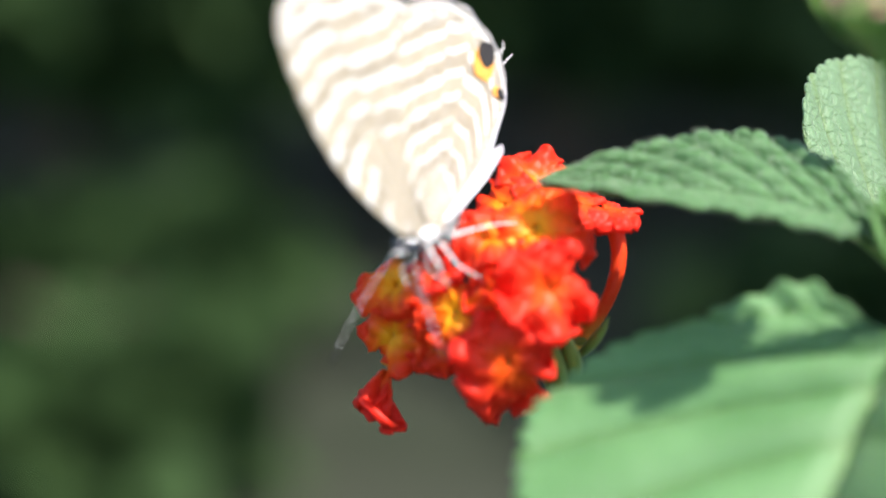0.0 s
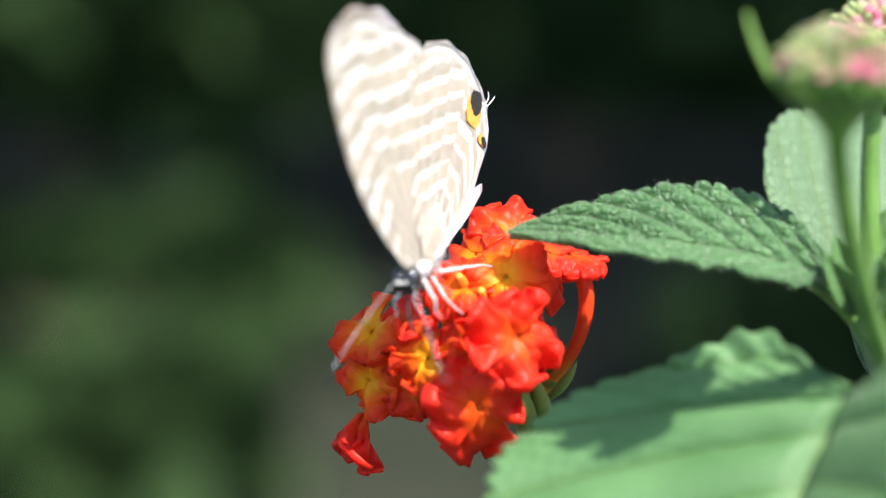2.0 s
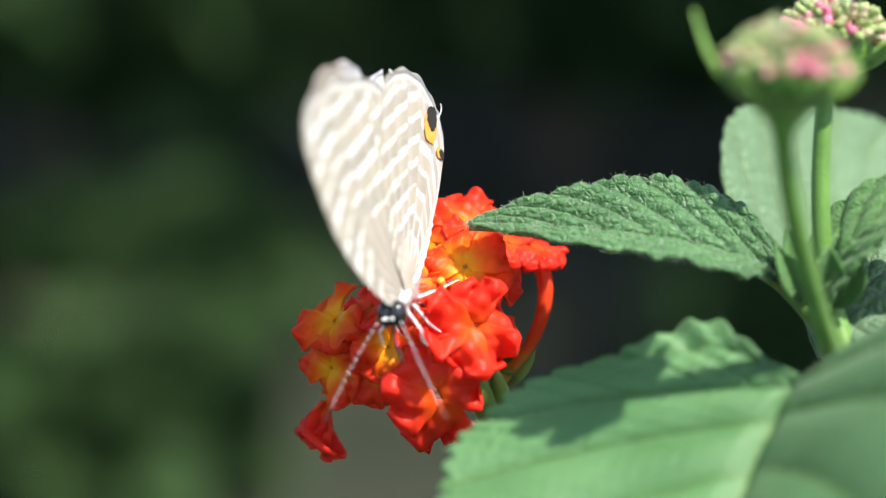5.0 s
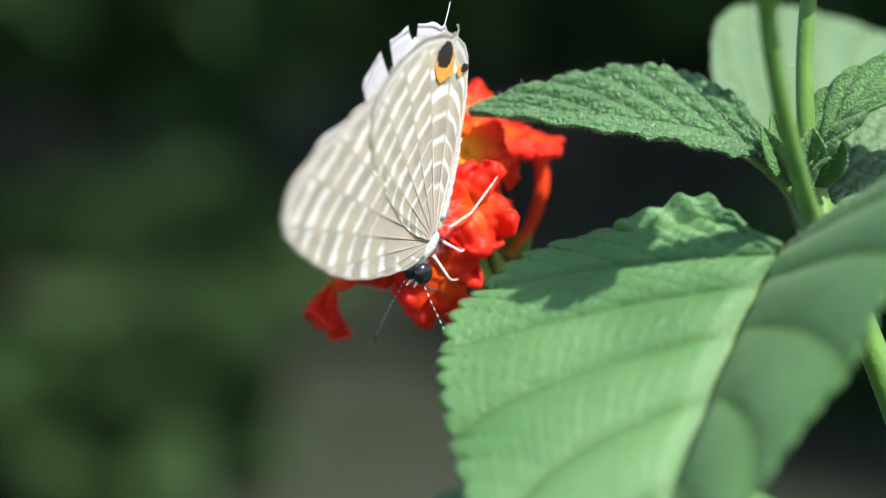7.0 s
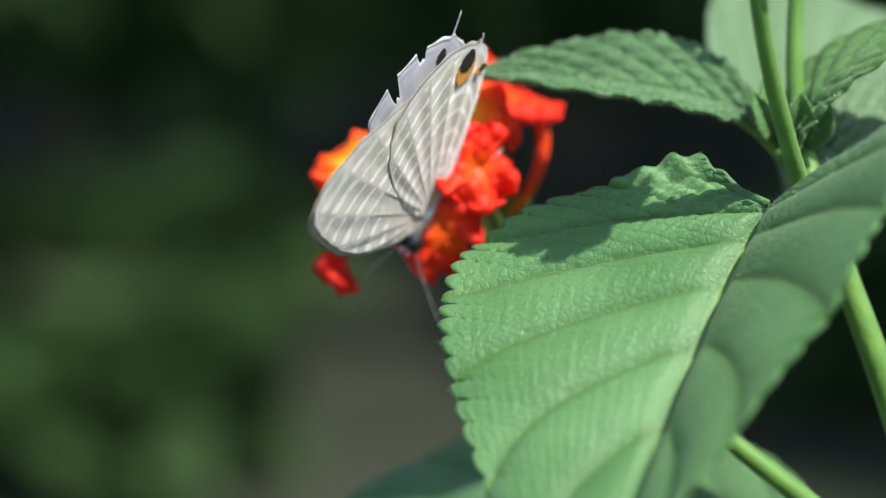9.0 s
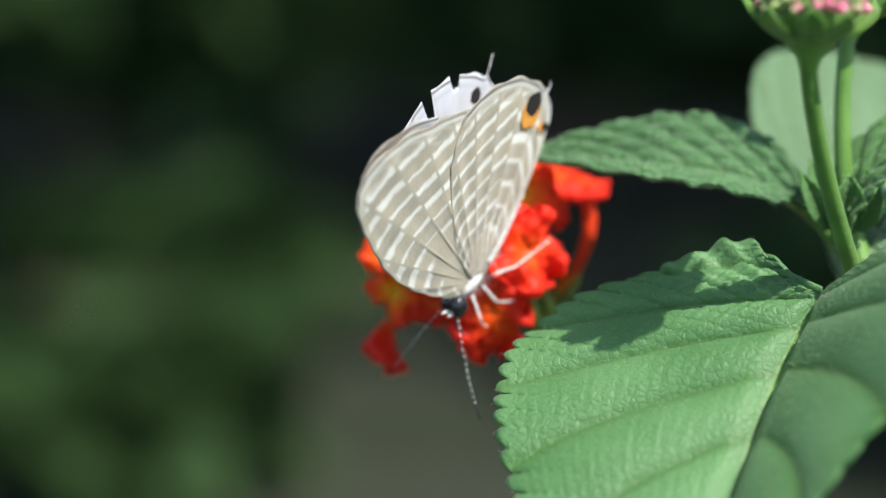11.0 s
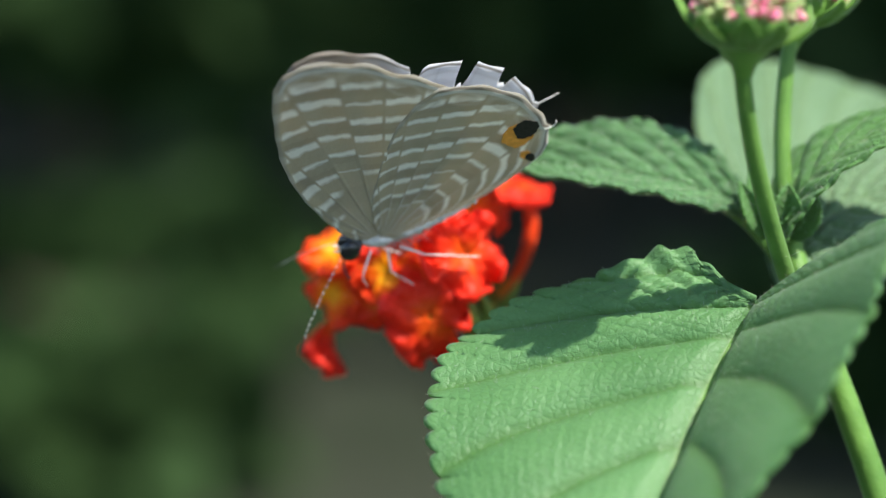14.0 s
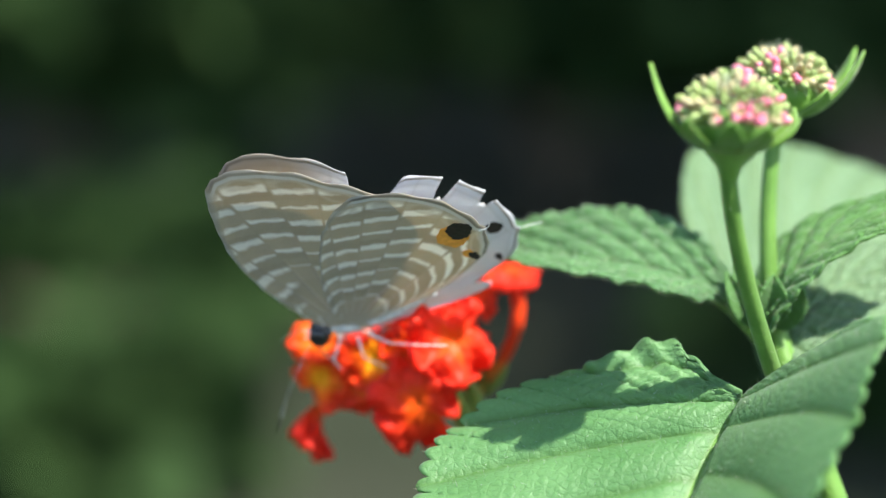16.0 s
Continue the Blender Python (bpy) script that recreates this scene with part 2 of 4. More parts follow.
def tube_material(name, foot, top, low=0.15, high=0.70):
    m = Nodes(name)
    u, _, _ = m.xyz(m.coords("UV"))
    f = m.math("ADD", u, m.math("MULTIPLY_ADD", m.noise(500, 4), 0.4, -0.2))
    col = m.ramp(f, (low, foot), (high, top))
    return m.surface(col, 0.45, m.bump(m.noise(1200, 3), 0.0001, 0.5), 0.30, col, spec=0.3)


TUBE = [
    tube_material("tube_orange", (0.72, 0.44, 0.06), (0.84, 0.20, 0.012)),
    tube_material("tube_vermilion", (0.70, 0.36, 0.05), (0.80, 0.11, 0.010)),
    tube_material("tube_red", (0.70, 0.36, 0.05), (0.80, 0.060, 0.010), 0.05, 0.40),
]
BUD_GREEN = plain("bud_green", (0.37, 0.46, 0.17), 0.55, 0.3, 700, 0.0001, 0.35, 0.2)
BUD_PINK = plain("bud_pink", (0.86, 0.27, 0.40), 0.5, 0.2, 700, 0.0001, 0.35, 0.25)
BUD_BLUSH = plain("bud_blush", (0.60, 0.52, 0.30), 0.5, 0.25, 700, 0.0001, 0.35, 0.25)
FOREWING = wing_material("forewing_under", (0.475, 0.400, 0.270), (0.86, 0.845, 0.79), 10.0, 0.40, (0.02, 0.58), ((0.0, 0.15), (1.0, 0.15)), 0.6)
HINDWING = wing_material("hindwing_under", (0.475, 0.400, 0.270), (0.86, 0.845, 0.79), 11.5, 0.26, (0.22, 0.72), ((0.16, 0.75), (0.46, 0.12)), 0.9)


def wing_upper_material(name, brown):
    m = Nodes(name)
    r, c, _ = m.xyz(m.coords("UV"))
    f = m.noise(700, 4)
    col = m.mix(m.ramp(f, (0.3, 0.0), (0.7, 1.0)), (0.66, 0.68, 0.76), (0.76, 0.78, 0.86))
    if brown:
        col = m.mix(m.ramp(c, (0.30, 0.0), (0.42, 1.0)), col, m.mix(f, (0.26, 0.22, 0.19), (0.40, 0.35, 0.31)))
    edge = m.math("ABSOLUTE", m.math("SUBTRACT", m.math("FRACT", m.math("MULTIPLY", c, 9.0)), 0.5))
    col = m.mix(m.math("MULTIPLY", m.ramp(edge, (0.44, 0.0), (0.5, 1.0)), 0.35), col, (0.40, 0.40, 0.44))
    col = m.mix(m.ramp(r, (0.93, 0.0), (0.94, 0.2), (0.955, 0.0), (0.972, 0.0), (0.977, 0.9), (0.986, 0.9), (0.990, 0.1)), col, (0.08, 0.07, 0.06))
    return m.surface(col, 0.55, m.bump(f, 0.00006, 0.7), 0.42, (0.80, 0.74, 0.62), spec=0.35)


WING_UPPER = {"forewing": wing_upper_material("forewing_upper", True), "hindwing": wing_upper_material("hindwing_upper", False)}
FUR = plain("fur_white", (0.58, 0.57, 0.55), 0.8, 0.3, 2500, 0.0002, 0.2)
FUR_GREY = plain("fur_grey", (0.07, 0.07, 0.075), 0.8, 0.3, 2500, 0.0002, 0.2)
EYE_BLACK = plain("eye_black", (0.012, 0.012, 0.014), 0.18, 0.3, 3000, 0.00003, 0.6)
SPOT_BLACK = plain("spot_black", (0.018, 0.015, 0.014), 0.6, 0.4, 4000, 0.00004, 0.3)
SPOT_ORANGE = plain("spot_orange", (0.66, 0.28, 0.05), 0.6, 0.2, 2500, 0.00004, 0.3)
LEG = plain("leg_white", (0.70, 0.68, 0.64), 0.6, 0.25, 4000, 0.00003, 0.3)
HAIR = plain("hair_pale", (0.5, 0.55, 0.4), 0.5, 0.1, 500, 0.0, 0.3, 0.3)


def antenna_material():
    m = Nodes("antenna_ringed")
    u, _, _ = m.xyz(m.coords("UV"))
    f = m.math("GREATER_THAN", m.math("FRACT", m.math("MULTIPLY", u, 18.0)), 0.5)
    tip = m.math("LESS_THAN", u, 0.86)
    col = m.mix(m.math("MULTIPLY", f, tip), (0.015, 0.015, 0.015), (0.82, 0.81, 0.78))
    return m.surface(col, 0.55)


ANTENNA = antenna_material()


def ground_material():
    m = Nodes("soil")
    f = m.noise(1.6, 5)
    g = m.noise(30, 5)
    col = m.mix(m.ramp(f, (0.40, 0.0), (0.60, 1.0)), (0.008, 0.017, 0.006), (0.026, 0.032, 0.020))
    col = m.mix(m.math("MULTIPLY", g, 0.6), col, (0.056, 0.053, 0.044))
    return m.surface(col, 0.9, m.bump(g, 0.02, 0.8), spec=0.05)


def far_leaf_material(name, a, b):
    m = Nodes(name)
    rnd = m.n("NewGeometry").outputs["Random Per Island"]
    col = m.mix(rnd, a, b)
    col = m.mix(m.math("MULTIPLY", m.noise(40, 3), 0.4), col, tuple(x * 0.5 for x in a))
    return m.surface(col, 0.7, None, 0.2, spec=0.08)


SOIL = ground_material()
FAR_LEAF = far_leaf_material("far_leaf", (0.018, 0.041, 0.012), (0.038, 0.072, 0.022))
BARK = plain("bark", (0.10, 0.08, 0.06), 0.85, 0.4, 60, 0.003, 0.2)


# ---- building helpers ----
def finish(name, bm, material, smooth=True):
    me = bpy.data.meshes.new(name)
    bm.normal_update()
    bm.to_mesh(me)
    bm.free()
    for mat in material if isinstance(material, (list, tuple)) else [material]:
        me.materials.append(mat)
    if smooth:
        me.polygons.foreach_set("use_smooth", [True] * len(me.polygons))
    return me


def part(name, bm, material, parent, label=""):
    me = bm if isinstance(bm, bpy.types.Mesh) else finish(name, bm, material, name not in ("eyespot", "orange_mark"))
    ob = new(name, me)
    ob.parent = parent
    return tagged(ob, label)


def thing(name, at, label, category, group="", kind=""):
    """An empty at a place of the plant's frame, in millimetres."""
    ob = new(name)
    ob.empty_display_size = 0.002
    ob.matrix_world = PLANT @ Matrix.Translation(Vector(at) * MM)
    return tagged(ob, label, category, group, kind)


def bez(p, n):
    """n + 1 places along a Bezier curve through 2, 3 or 4 control points."""
    out = []
    for i in range(n + 1):
        q = [Vector(x) for x in p]
        while len(q) > 1:
            q = [a.lerp(b, i / n) for a, b in zip(q, q[1:])]
        out.append(q[0])
    return out


def tube(bm, pts, radii, sides=10, cap=True):
    """A round tube along pts (metres), with UV x from 0 to 1 along it."""
    uv = bm.loops.layers.uv.verify()
    n = len(pts)
    rings = []
    ref = Vector((0.13, 0.41, 0.9))
    for i, p in enumerate(pts):
        d = (pts[min(i + 1, n - 1)] - pts[max(i - 1, 0)]).normalized()
        a = d.cross(ref).normalized()
        b = d.cross(a)
        r = radii[i] if hasattr(radii, "__len__") else radii
        rings.append([bm.verts.new(p + (a * math.cos(k * math.tau / sides) + b * math.sin(k * math.tau / sides)) * r) for k in range(sides)])
    for i in range(n - 1):
        for k in range(sides):
            j = (k + 1) % sides
            fc = bm.faces.new((rings[i][k], rings[i][j], rings[i + 1][j], rings[i + 1][k]))
            for lp, uu in zip(fc.loops, (i, i, i + 1, i + 1)):
                lp[uv].uv = (uu / (n - 1), k / sides)
    if cap:
        bm.faces.new(rings[0][::-1])
        bm.faces.new(rings[-1])
    return bm


def blob(bm, at, size, turn=None, seg=12, rings=8):
    """An egg: sizes are half axes in metres."""
    m = Matrix.Translation(at) @ (turn.to_4x4() if turn else Matrix.Identity(4)) @ Matrix.Diagonal((*size, 1))
    bmesh.ops.create_uvsphere(bm, u_segments=seg, v_segments=rings, radius=1, matrix=m)
    return bm


def shell(bm, pts, uvs, thick, back=0):
    """A thin closed sheet over a grid of points (metres); back: the material index of its lower face."""
    uv = bm.loops.layers.uv.verify()
    p = np.array(pts, float)
    du, dv = np.gradient(p, axis=0), np.gradient(p, axis=1)
    nor = np.cross(du, dv)
    nor /= np.linalg.norm(nor, axis=2, keepdims=True) + 1e-12
    nu, nv = p.shape[:2]
    top = [[bm.verts.new(q) for q in row] for row in (p + nor * thick / 2)]
    low = [[bm.verts.new(q) for q in row] for row in (p - nor * thick / 2)]

    def face(vs, ids, idx=0):
        fc = bm.faces.new(vs)
        fc.material_index = idx
        for lp, (i, j) in zip(fc.loops, ids):
            lp[uv].uv = uvs[i][j]

    for i in range(nu - 1):
        for j in range(nv - 1):
            ids = ((i, j), (i + 1, j), (i + 1, j + 1), (i, j + 1))
            face([top[a][b] for a, b in ids], ids)
            face([low[a][b] for a, b in ids[::-1]], ids[::-1], back)
    ring = [(i, 0) for i in range(nu)] + [(nu - 1, j) for j in range(1, nv)] + [(i, nv - 1) for i in range(nu - 2, -1, -1)] + [(0, j) for j in range(nv - 2, 0, -1)]
    for a, b in zip(ring, ring[1:] + ring[:1]):
        face([low[a[0]][a[1]], low[b[0]][b[1]], top[b[0]][b[1]], top[a[0]][a[1]]], (a, b, b, a))
    return bm


def blade(mid, left, right, wl, wr, teeth=20, veins=8, quilt=0.35, cup=0.1, sweep=0.15, nu=150, nv=26, peak=0.6, tooth=0.05, wave=0.0, thick=0.25, crest=None, ladder=0.0, wedge=0.0, pleat=0.0):
    """A toothed leaf blade in millimetres: mid, the midrib's Bezier points; left and right, the ways of its halves; wl, wr, their widths."""
    axis = bez(mid, nu)
    left, right = Vector(left).normalized(), Vector(right).normalized()
    length = sum((a - b).length for a, b in zip(axis, axis[1:]))
    pts, uvs = [], []
    for i in range(nu + 1):
        u = i / nu
        T = (axis[min(i + 1, nu)] - axis[max(i - 1, 0)]).normalized()
        w = max(0.0, math.sin(math.pi * u**peak)) ** 0.8 if 0 < u < 1 else 0.0
        w = w * (1 - 0.12 * u) + 0.012
        saw = (u * teeth) % 1.0
        edge = 1 + tooth * (math.sqrt(max(0, 1 - (2 * saw - 1) ** 2)) - 0.6) * min(1, 20 * u, 6 * (1 - u))
        row, ruv = [], []
        for j in range(-nv, nv + 1):
            v = j / nv
            a = abs(v)
            d, width = (left, wl) if v < 0 else (right, wr)
            taper = 1.0
            if wedge:
                k = min(1.0, u / (wedge * (1.9 if v < 0 else 1.0)))
                taper = 0.10 + 0.90 * k * k * (3 - 2 * k)
            across = taper * w * width * (a if a < 0.8 else a * (1 + (edge - 1) * (a - 0.8) / 0.2))
            N = (T.cross(left) if v < 0 else right.cross(T)).normalized()
            p = axis[i] + d * across - T * (sweep * length * a**1.3 * (1 - u) ** 1.2 * min(1, w * 2))
            if crest and v > 0:
                p -= T * crest[1] * a * a * math.exp(-(((u - crest[0]) / crest[2]) ** 2)) * (0.92 + 0.09 * math.cos(u * math.tau / 0.021))
            ph = u * veins - a * 0.30 * veins
            ridge = abs(math.sin(math.pi * ph))
            lift = quilt * (0.6 if crest and v < 0 else 1.0) * (ridge**0.7 - 0.6) * min(1, a * 5) * min(1, w * 2.5)
            lift += quilt * 0.9 * min(1, a * 12) - quilt * 0.5
            lift += ladder * (0.35 if crest and v < 0 else 1.0) * (1 + 1.6 * math.exp(-((u / 0.16) ** 2))) * math.sin(a * width * 5.2 + math.floor(ph) * 2.1 + 0.8 * math.sin(u * 31)) * ridge * min(1, a * 4) * min(1, w * 2)
            lift += cup * width * a * a * w + wave * math.sin(u * 11 + 2 * v) * a * a
            if pleat and (v > 0 or not crest):
                bump = math.sqrt(max(0.0, 1 - (2 * saw - 1) ** 2)) - 0.7
                if crest:
                    lift += 0.26 * math.cos(u * math.tau / 0.021 + 0.9 * a) * a**1.5 * math.exp(-(((u - 0.05) / 0.06) ** 2))
                    lift += 0.12 * math.sin(a * 60 + u * 300) * a * math.exp(-(((u - 0.05) / 0.06) ** 2))
                lift += pleat * bump * min(1, a * 1.6) ** 1.5 * (0.12 + math.exp(-((u / 0.2) ** 2))) * min(1, w * 3)
            q = p + N * lift
            row.append(q * MM)
            ruv.append((u, v))
        pts.append(row)
        uvs.append(ruv)
    return shell(bmesh.new(), pts, uvs, thick * MM)


def hairs(bm, pts, rng, count, length=0.7, rad=0.02, spread=1.0):
    for _ in range(count):
        i = rng.randrange(len(pts) - 1)
        p = pts[i].lerp(pts[i + 1], rng.random())
        d = Vector((rng.gauss(0, 1), rng.gauss(0, 1), rng.gauss(0, 1))).normalized() * length * MM * rng.uniform(0.5, 1)
        tube(bm, [p, p + d], [rad * MM, rad * 0.3 * MM], 3, False)
    return bm


# ---- ground and what stands far behind ----
rng = random.Random(4)


def build_ground():
    bm = bmesh.new()
    n = 60
    grid = []
    for i in range(n + 1):
        row = []
        for j in range(n + 1):
            x, y = ((j / n * 2 - 1) ** 3) * 200, ((i / n * 2 - 1) ** 3) * 200
            z = 0.03 * noise.noise(Vector((x * 1.3, y * 1.3, 0))) if abs(x) < 8 and abs(y) < 8 else 0
            row.append(bm.verts.new((x, y, z)))
        grid.append(row)
    for i in range(n):
        for j in range(n):
            bm.faces.new((grid[i][j], grid[i][j + 1], grid[i + 1][j + 1], grid[i + 1][j]))
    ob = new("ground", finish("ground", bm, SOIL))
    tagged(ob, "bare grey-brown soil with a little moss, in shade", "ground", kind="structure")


def leaf_cloud(bm, rng, centre, size, count, leaf):
    """Many small folded leaves about a centre, denser to the outside, with gaps."""
    for _ in range(count):
        d = Vector((rng.gauss(0, 1), rng.gauss(0, 1), rng.gauss(0, 1))).normalized()
        r = rng.uniform(0.45, 1.0)
        p = Vector(centre) + Vector((d.x * size[0], d.y * size[1], d.z * size[2])) * r
        if noise.noise(p * 5) < -0.18:
            continue
        a = Vector((rng.gauss(0, 1), rng.gauss(0, 1), rng.gauss(-0.3, 0.6))).normalized()
        b = a.cross(Vector((rng.gauss(0, 1), rng.gauss(0, 1), rng.gauss(0, 1)))).normalized()
        L, W = leaf * rng.uniform(0.6, 1.2), leaf * rng.uniform(0.25, 0.45)
        c = a.cross(b) * W * 0.35
        v = [bm.verts.new(q) for q in (p, p + a * L * 0.5 + b * W + c, p + a * L, p + a * L * 0.5 - b * W + c, p + a * L * 0.5)]
        bm.faces.new((v[0], v[4], v[1]))
        bm.faces.new((v[1], v[4], v[2]))
        bm.faces.new((v[2], v[4], v[3]))
        bm.faces.new((v[3], v[4], v[0]))


def build_shrub(name, at, size, count, leaf, mat, label):
    root = new(name)
    root.matrix_world = Matrix.Translation(at)
    tagged(root, label, "shrub", "shrubs in the background")
    leaves = bmesh.new()
    for k in range(6):
        a = rng.uniform(0, math.tau)
        end = Vector((math.cos(a) * size[0] * 0.6, math.sin(a) * size[1] * 0.6, size[2] * rng.uniform(0.9, 1.5)))
        pts = bez([(0, 0, 0), (end.x * 0.2, end.y * 0.2, end.z * 0.6), end], 6)
        part("branch", tube(bmesh.new(), pts, [0.012 * (1 - 0.7 * i / 6) for i in range(7)], 6), BARK, root)
        leaf_cloud(leaves, rng, end, (size[0] * 0.6, size[1] * 0.6, size[2] * 0.55), count // 4, leaf)
    tagged(part("foliage", leaves, mat, root), kind="stuff")


def build_shade_tree(at, height, spread, count):
    """An unseen tree, added to shade the ground behind the flower."""
    root = new("tree")
    root.matrix_world = Matrix.Translation(at)
    tagged(root, "unseen tree added to shade the background, with a dense dark green crown", "tree")
    trunk = bmesh.new()
    crown = bmesh.new()
    tube(trunk, bez([(0, 0, 0), (0.1, 0, height * 0.5), (0, 0.1, height)], 8), [0.14 - 0.01 * i for i in range(9)], 10)
    for k in range(12):
        a = k * 2.4
        r = spread * math.sqrt((k + 0.5) / 12)
        end = Vector((math.cos(a) * r, math.sin(a) * r * 0.7, height + rng.uniform(-0.1, 0.5)))
        tube(trunk, bez([(0, 0, height * 0.7), (end.x * 0.5, end.y * 0.5, height * 0.85), end], 6), [0.05 - 0.006 * i for i in range(7)], 7)
        leaf_cloud(crown, rng, end, (0.85, 0.85, 0.4), count // 12, 0.12)
    part("trunk", trunk, BARK, root)
    part("crown", crown, FAR_LEAF, root)


build_ground()
build_shade_tree((1.04, 2.64, 0), 2.5, 2.9, 74000)
DARK = "dark green leafy shrub standing in shade"
for at, size, count, mat, label in (
    ((-0.36, 1.85, 0), (0.24, 0.22, 0.22), 1300, FAR_LEAF, DARK),
    ((0.45, 1.9, 0), (0.26, 0.25, 0.24), 1500, FAR_LEAF, DARK),
    ((-0.05, 2.5, 0), (0.40, 0.3, 0.30), 2200, FAR_LEAF, DARK),
    ((0.75, 2.7, 0), (0.5, 0.4, 0.42), 2000, FAR_LEAF, DARK),
    ((-0.62, 2.35, 0), (0.34, 0.3, 0.36), 1600, FAR_LEAF, DARK),
    ((-0.30, 1.55, 0), (0.20, 0.16, 0.06), 420, FAR_LEAF, "low dark green leafy plant on the soil"),
    ((-0.28, 1.22, 0), (0.12, 0.10, 0.05), 260, FAR_LEAF, "low dark green leafy plant on the soil"),
    ((0.13, 2.05, 0), (0.26, 0.2, 0.20), 1300, FAR_LEAF, DARK),
    ((0.25, 1.40, 0), (0.14, 0.10, 0.06), 420, FAR_LEAF, "low dark green leafy plant on the soil"),
    ((0.2, 3.5, 0), (1.0, 0.5, 0.75), 3000, FAR_LEAF, DARK),
    ((-1.2, 3.5, 0), (0.8, 0.5, 0.8), 2600, FAR_LEAF, DARK),
    ((1.6, 3.6, 0), (0.8, 0.5, 0.8), 2400, FAR_LEAF, DARK),
):
    build_shrub("shrub", at, size, count, 0.085, mat, label)


# ---- the lantana shrub: stems ----
def to(p, q):
    return tuple(a - b for a, b in zip(p, q))


def curve(points, n=14, off=(0, 0, 0)):
    return [p * MM for p in bez([to(p, off) for p in points], n)]


lantana = thing("lantana_branch", (48, -60, 0), "green hairy lantana branch with paired side shoots", "branch")
OFF = (48, -60, 0)


def stalk(name, points, r0, r1, parent, off, mat=STEM, n=16, fuzz=0, label=""):
    pts = curve(points, n, off)
    bm = tube(bmesh.new(), pts, [(r0 + (r1 - r0) * i / n) * MM for i in range(n + 1)], 14)
    ob = part(name, bm, mat, parent, label)
    if fuzz:
        tagged(part("hairs", hairs(bmesh.new(), [p for p in pts], random.Random(len(points) + fuzz), fuzz, 1.6, 0.02), HAIR, ob, "fine pale hairs"), kind="stuff")
    return ob


stalk("main_stem", [(150, -420, -60), (80, -170, -20), (46, -38, 3), (40.4, -22.3, 5)], 2.6, 1.2, lantana, OFF, n=30, fuzz=60)
stalk("upper_stem", [(40.45, -22.5, 5), (37, -11, 4.5), (33, -4, 5), (32, 3.8, 1.5)], 1.2, 0.95, lantana, OFF, n=24, fuzz=60)
stalk("flower_stalk", [(47, -42, 2), (34, -40, -8), (16, -22, -20), (7, -5.5, -16)], 0.8, 0.75, lantana, OFF)
stalk("lower_shoot", [(44, -36, 14), (34.5, -29, 20), (23, -20, 20)], 1.0, 0.7, lantana, OFF, fuzz=20)


def build_leaf(base, label, mat, mid, left, right, wl, wr, petiole=None, downy=0, **kw):
    root = thing("lantana_leaf", base, label, "leaf", "leaves of the lantana")
    bm = blade([to(p, base) for p in mid], left, right, wl, wr, **kw)
    down = random.Random(int(wl * 10))
    fuzz = bmesh.new()
    bm.normal_update()
    bm.verts.ensure_lookup_table()
    for _ in range(downy):
        v = bm.verts[down.randrange(len(bm.verts))]
        d = (v.normal + Vector((down.gauss(0, 0.4), down.gauss(0, 0.4), down.gauss(0, 0.4)))).normalized()
        tube(fuzz, [v.co.copy(), v.co + d * down.uniform(0.2, 0.5) * MM], [0.014 * MM, 0.005 * MM], 3, False)
    blade_part = part("blade", bm, mat, root)
    if downy:
        tagged(part("down", fuzz, HAIR, blade_part, "short pale hairs"), kind="stuff")
    axis = curve(mid, 24, base)
    part("midrib", tube(bmesh.new(), [p + Vector((0, -0.30, -0.42)) * MM for p in axis], [(0.45 - 0.38 * i / 24) * MM for i in range(25)], 8), STEM, root, "pale raised midrib")
    if petiole:
        stalk("petiole", petiole, 0.85, 0.5, root, base, fuzz=14)
    return root


# leaf in front of the flower
build_leaf((29.6, 2.7, 1.7), "green toothed lantana leaf reaching across the flower head", LEAF,
           [(29.6, 2.6, 1.7), (25.5, 7.4, 0.7), (15.0, 7.5, 0.1), (5.1, 8.0, -2.0)], (0.08, -0.42, 0.90), (-0.02, 0.80, -0.60), 4.9, 5.9,
           petiole=[(32.8, -1.6, 2.8), (31.4, 0.6, 2.4), (28.8, 3.3, 1.5)], downy=4200, teeth=19, veins=8, quilt=0.55, ladder=0.13, cup=0.05, peak=0.82, tooth=0.14, sweep=0.04, wedge=0.19, pleat=0.25)
# the broad leaf close to the lens
build_leaf((28.2, -3.7, 13), "broad green lantana leaf with scalloped edge, sunlit and half folded", LEAF_BROAD,
           [(28.2, -3.7, 13), (23.4, -8.65, 15.5), (12.5, -34, 36)], (0.56, 0.42, 0.71), (-0.97, 0.02, -0.22), 18.5, 22.4,
           petiole=[(33.5, -6, 8), (31, -4.2, 11.5), (28, -3.8, 13)], downy=2200, teeth=27, veins=6, quilt=0.85, ladder=0.12, cup=-0.05, sweep=0.14, nu=330, nv=46, peak=0.74, tooth=0.062, wave=0.6, crest=(0.045, 2.3, 0.03), pleat=0.40)
# pale leaf behind the buds
build_leaf((32.4, 3.5, -13.5), "pale green lantana leaf held upright behind the buds", LEAF_PALE,
           [(32.4, 3.5, -13.5), (40.8, 8.9, -24.1), (57.9, 12.0, -36.8)], (-0.42, 0.85, -0.32), (0.35, -0.65, 0.55), 14.9, 13.8,
           petiole=[(33.6, -5, 3.5), (33.0, -2, -4), (32.4, 3.5, -13.5)], teeth=26, quilt=0.4, peak=0.5, tooth=0.05)
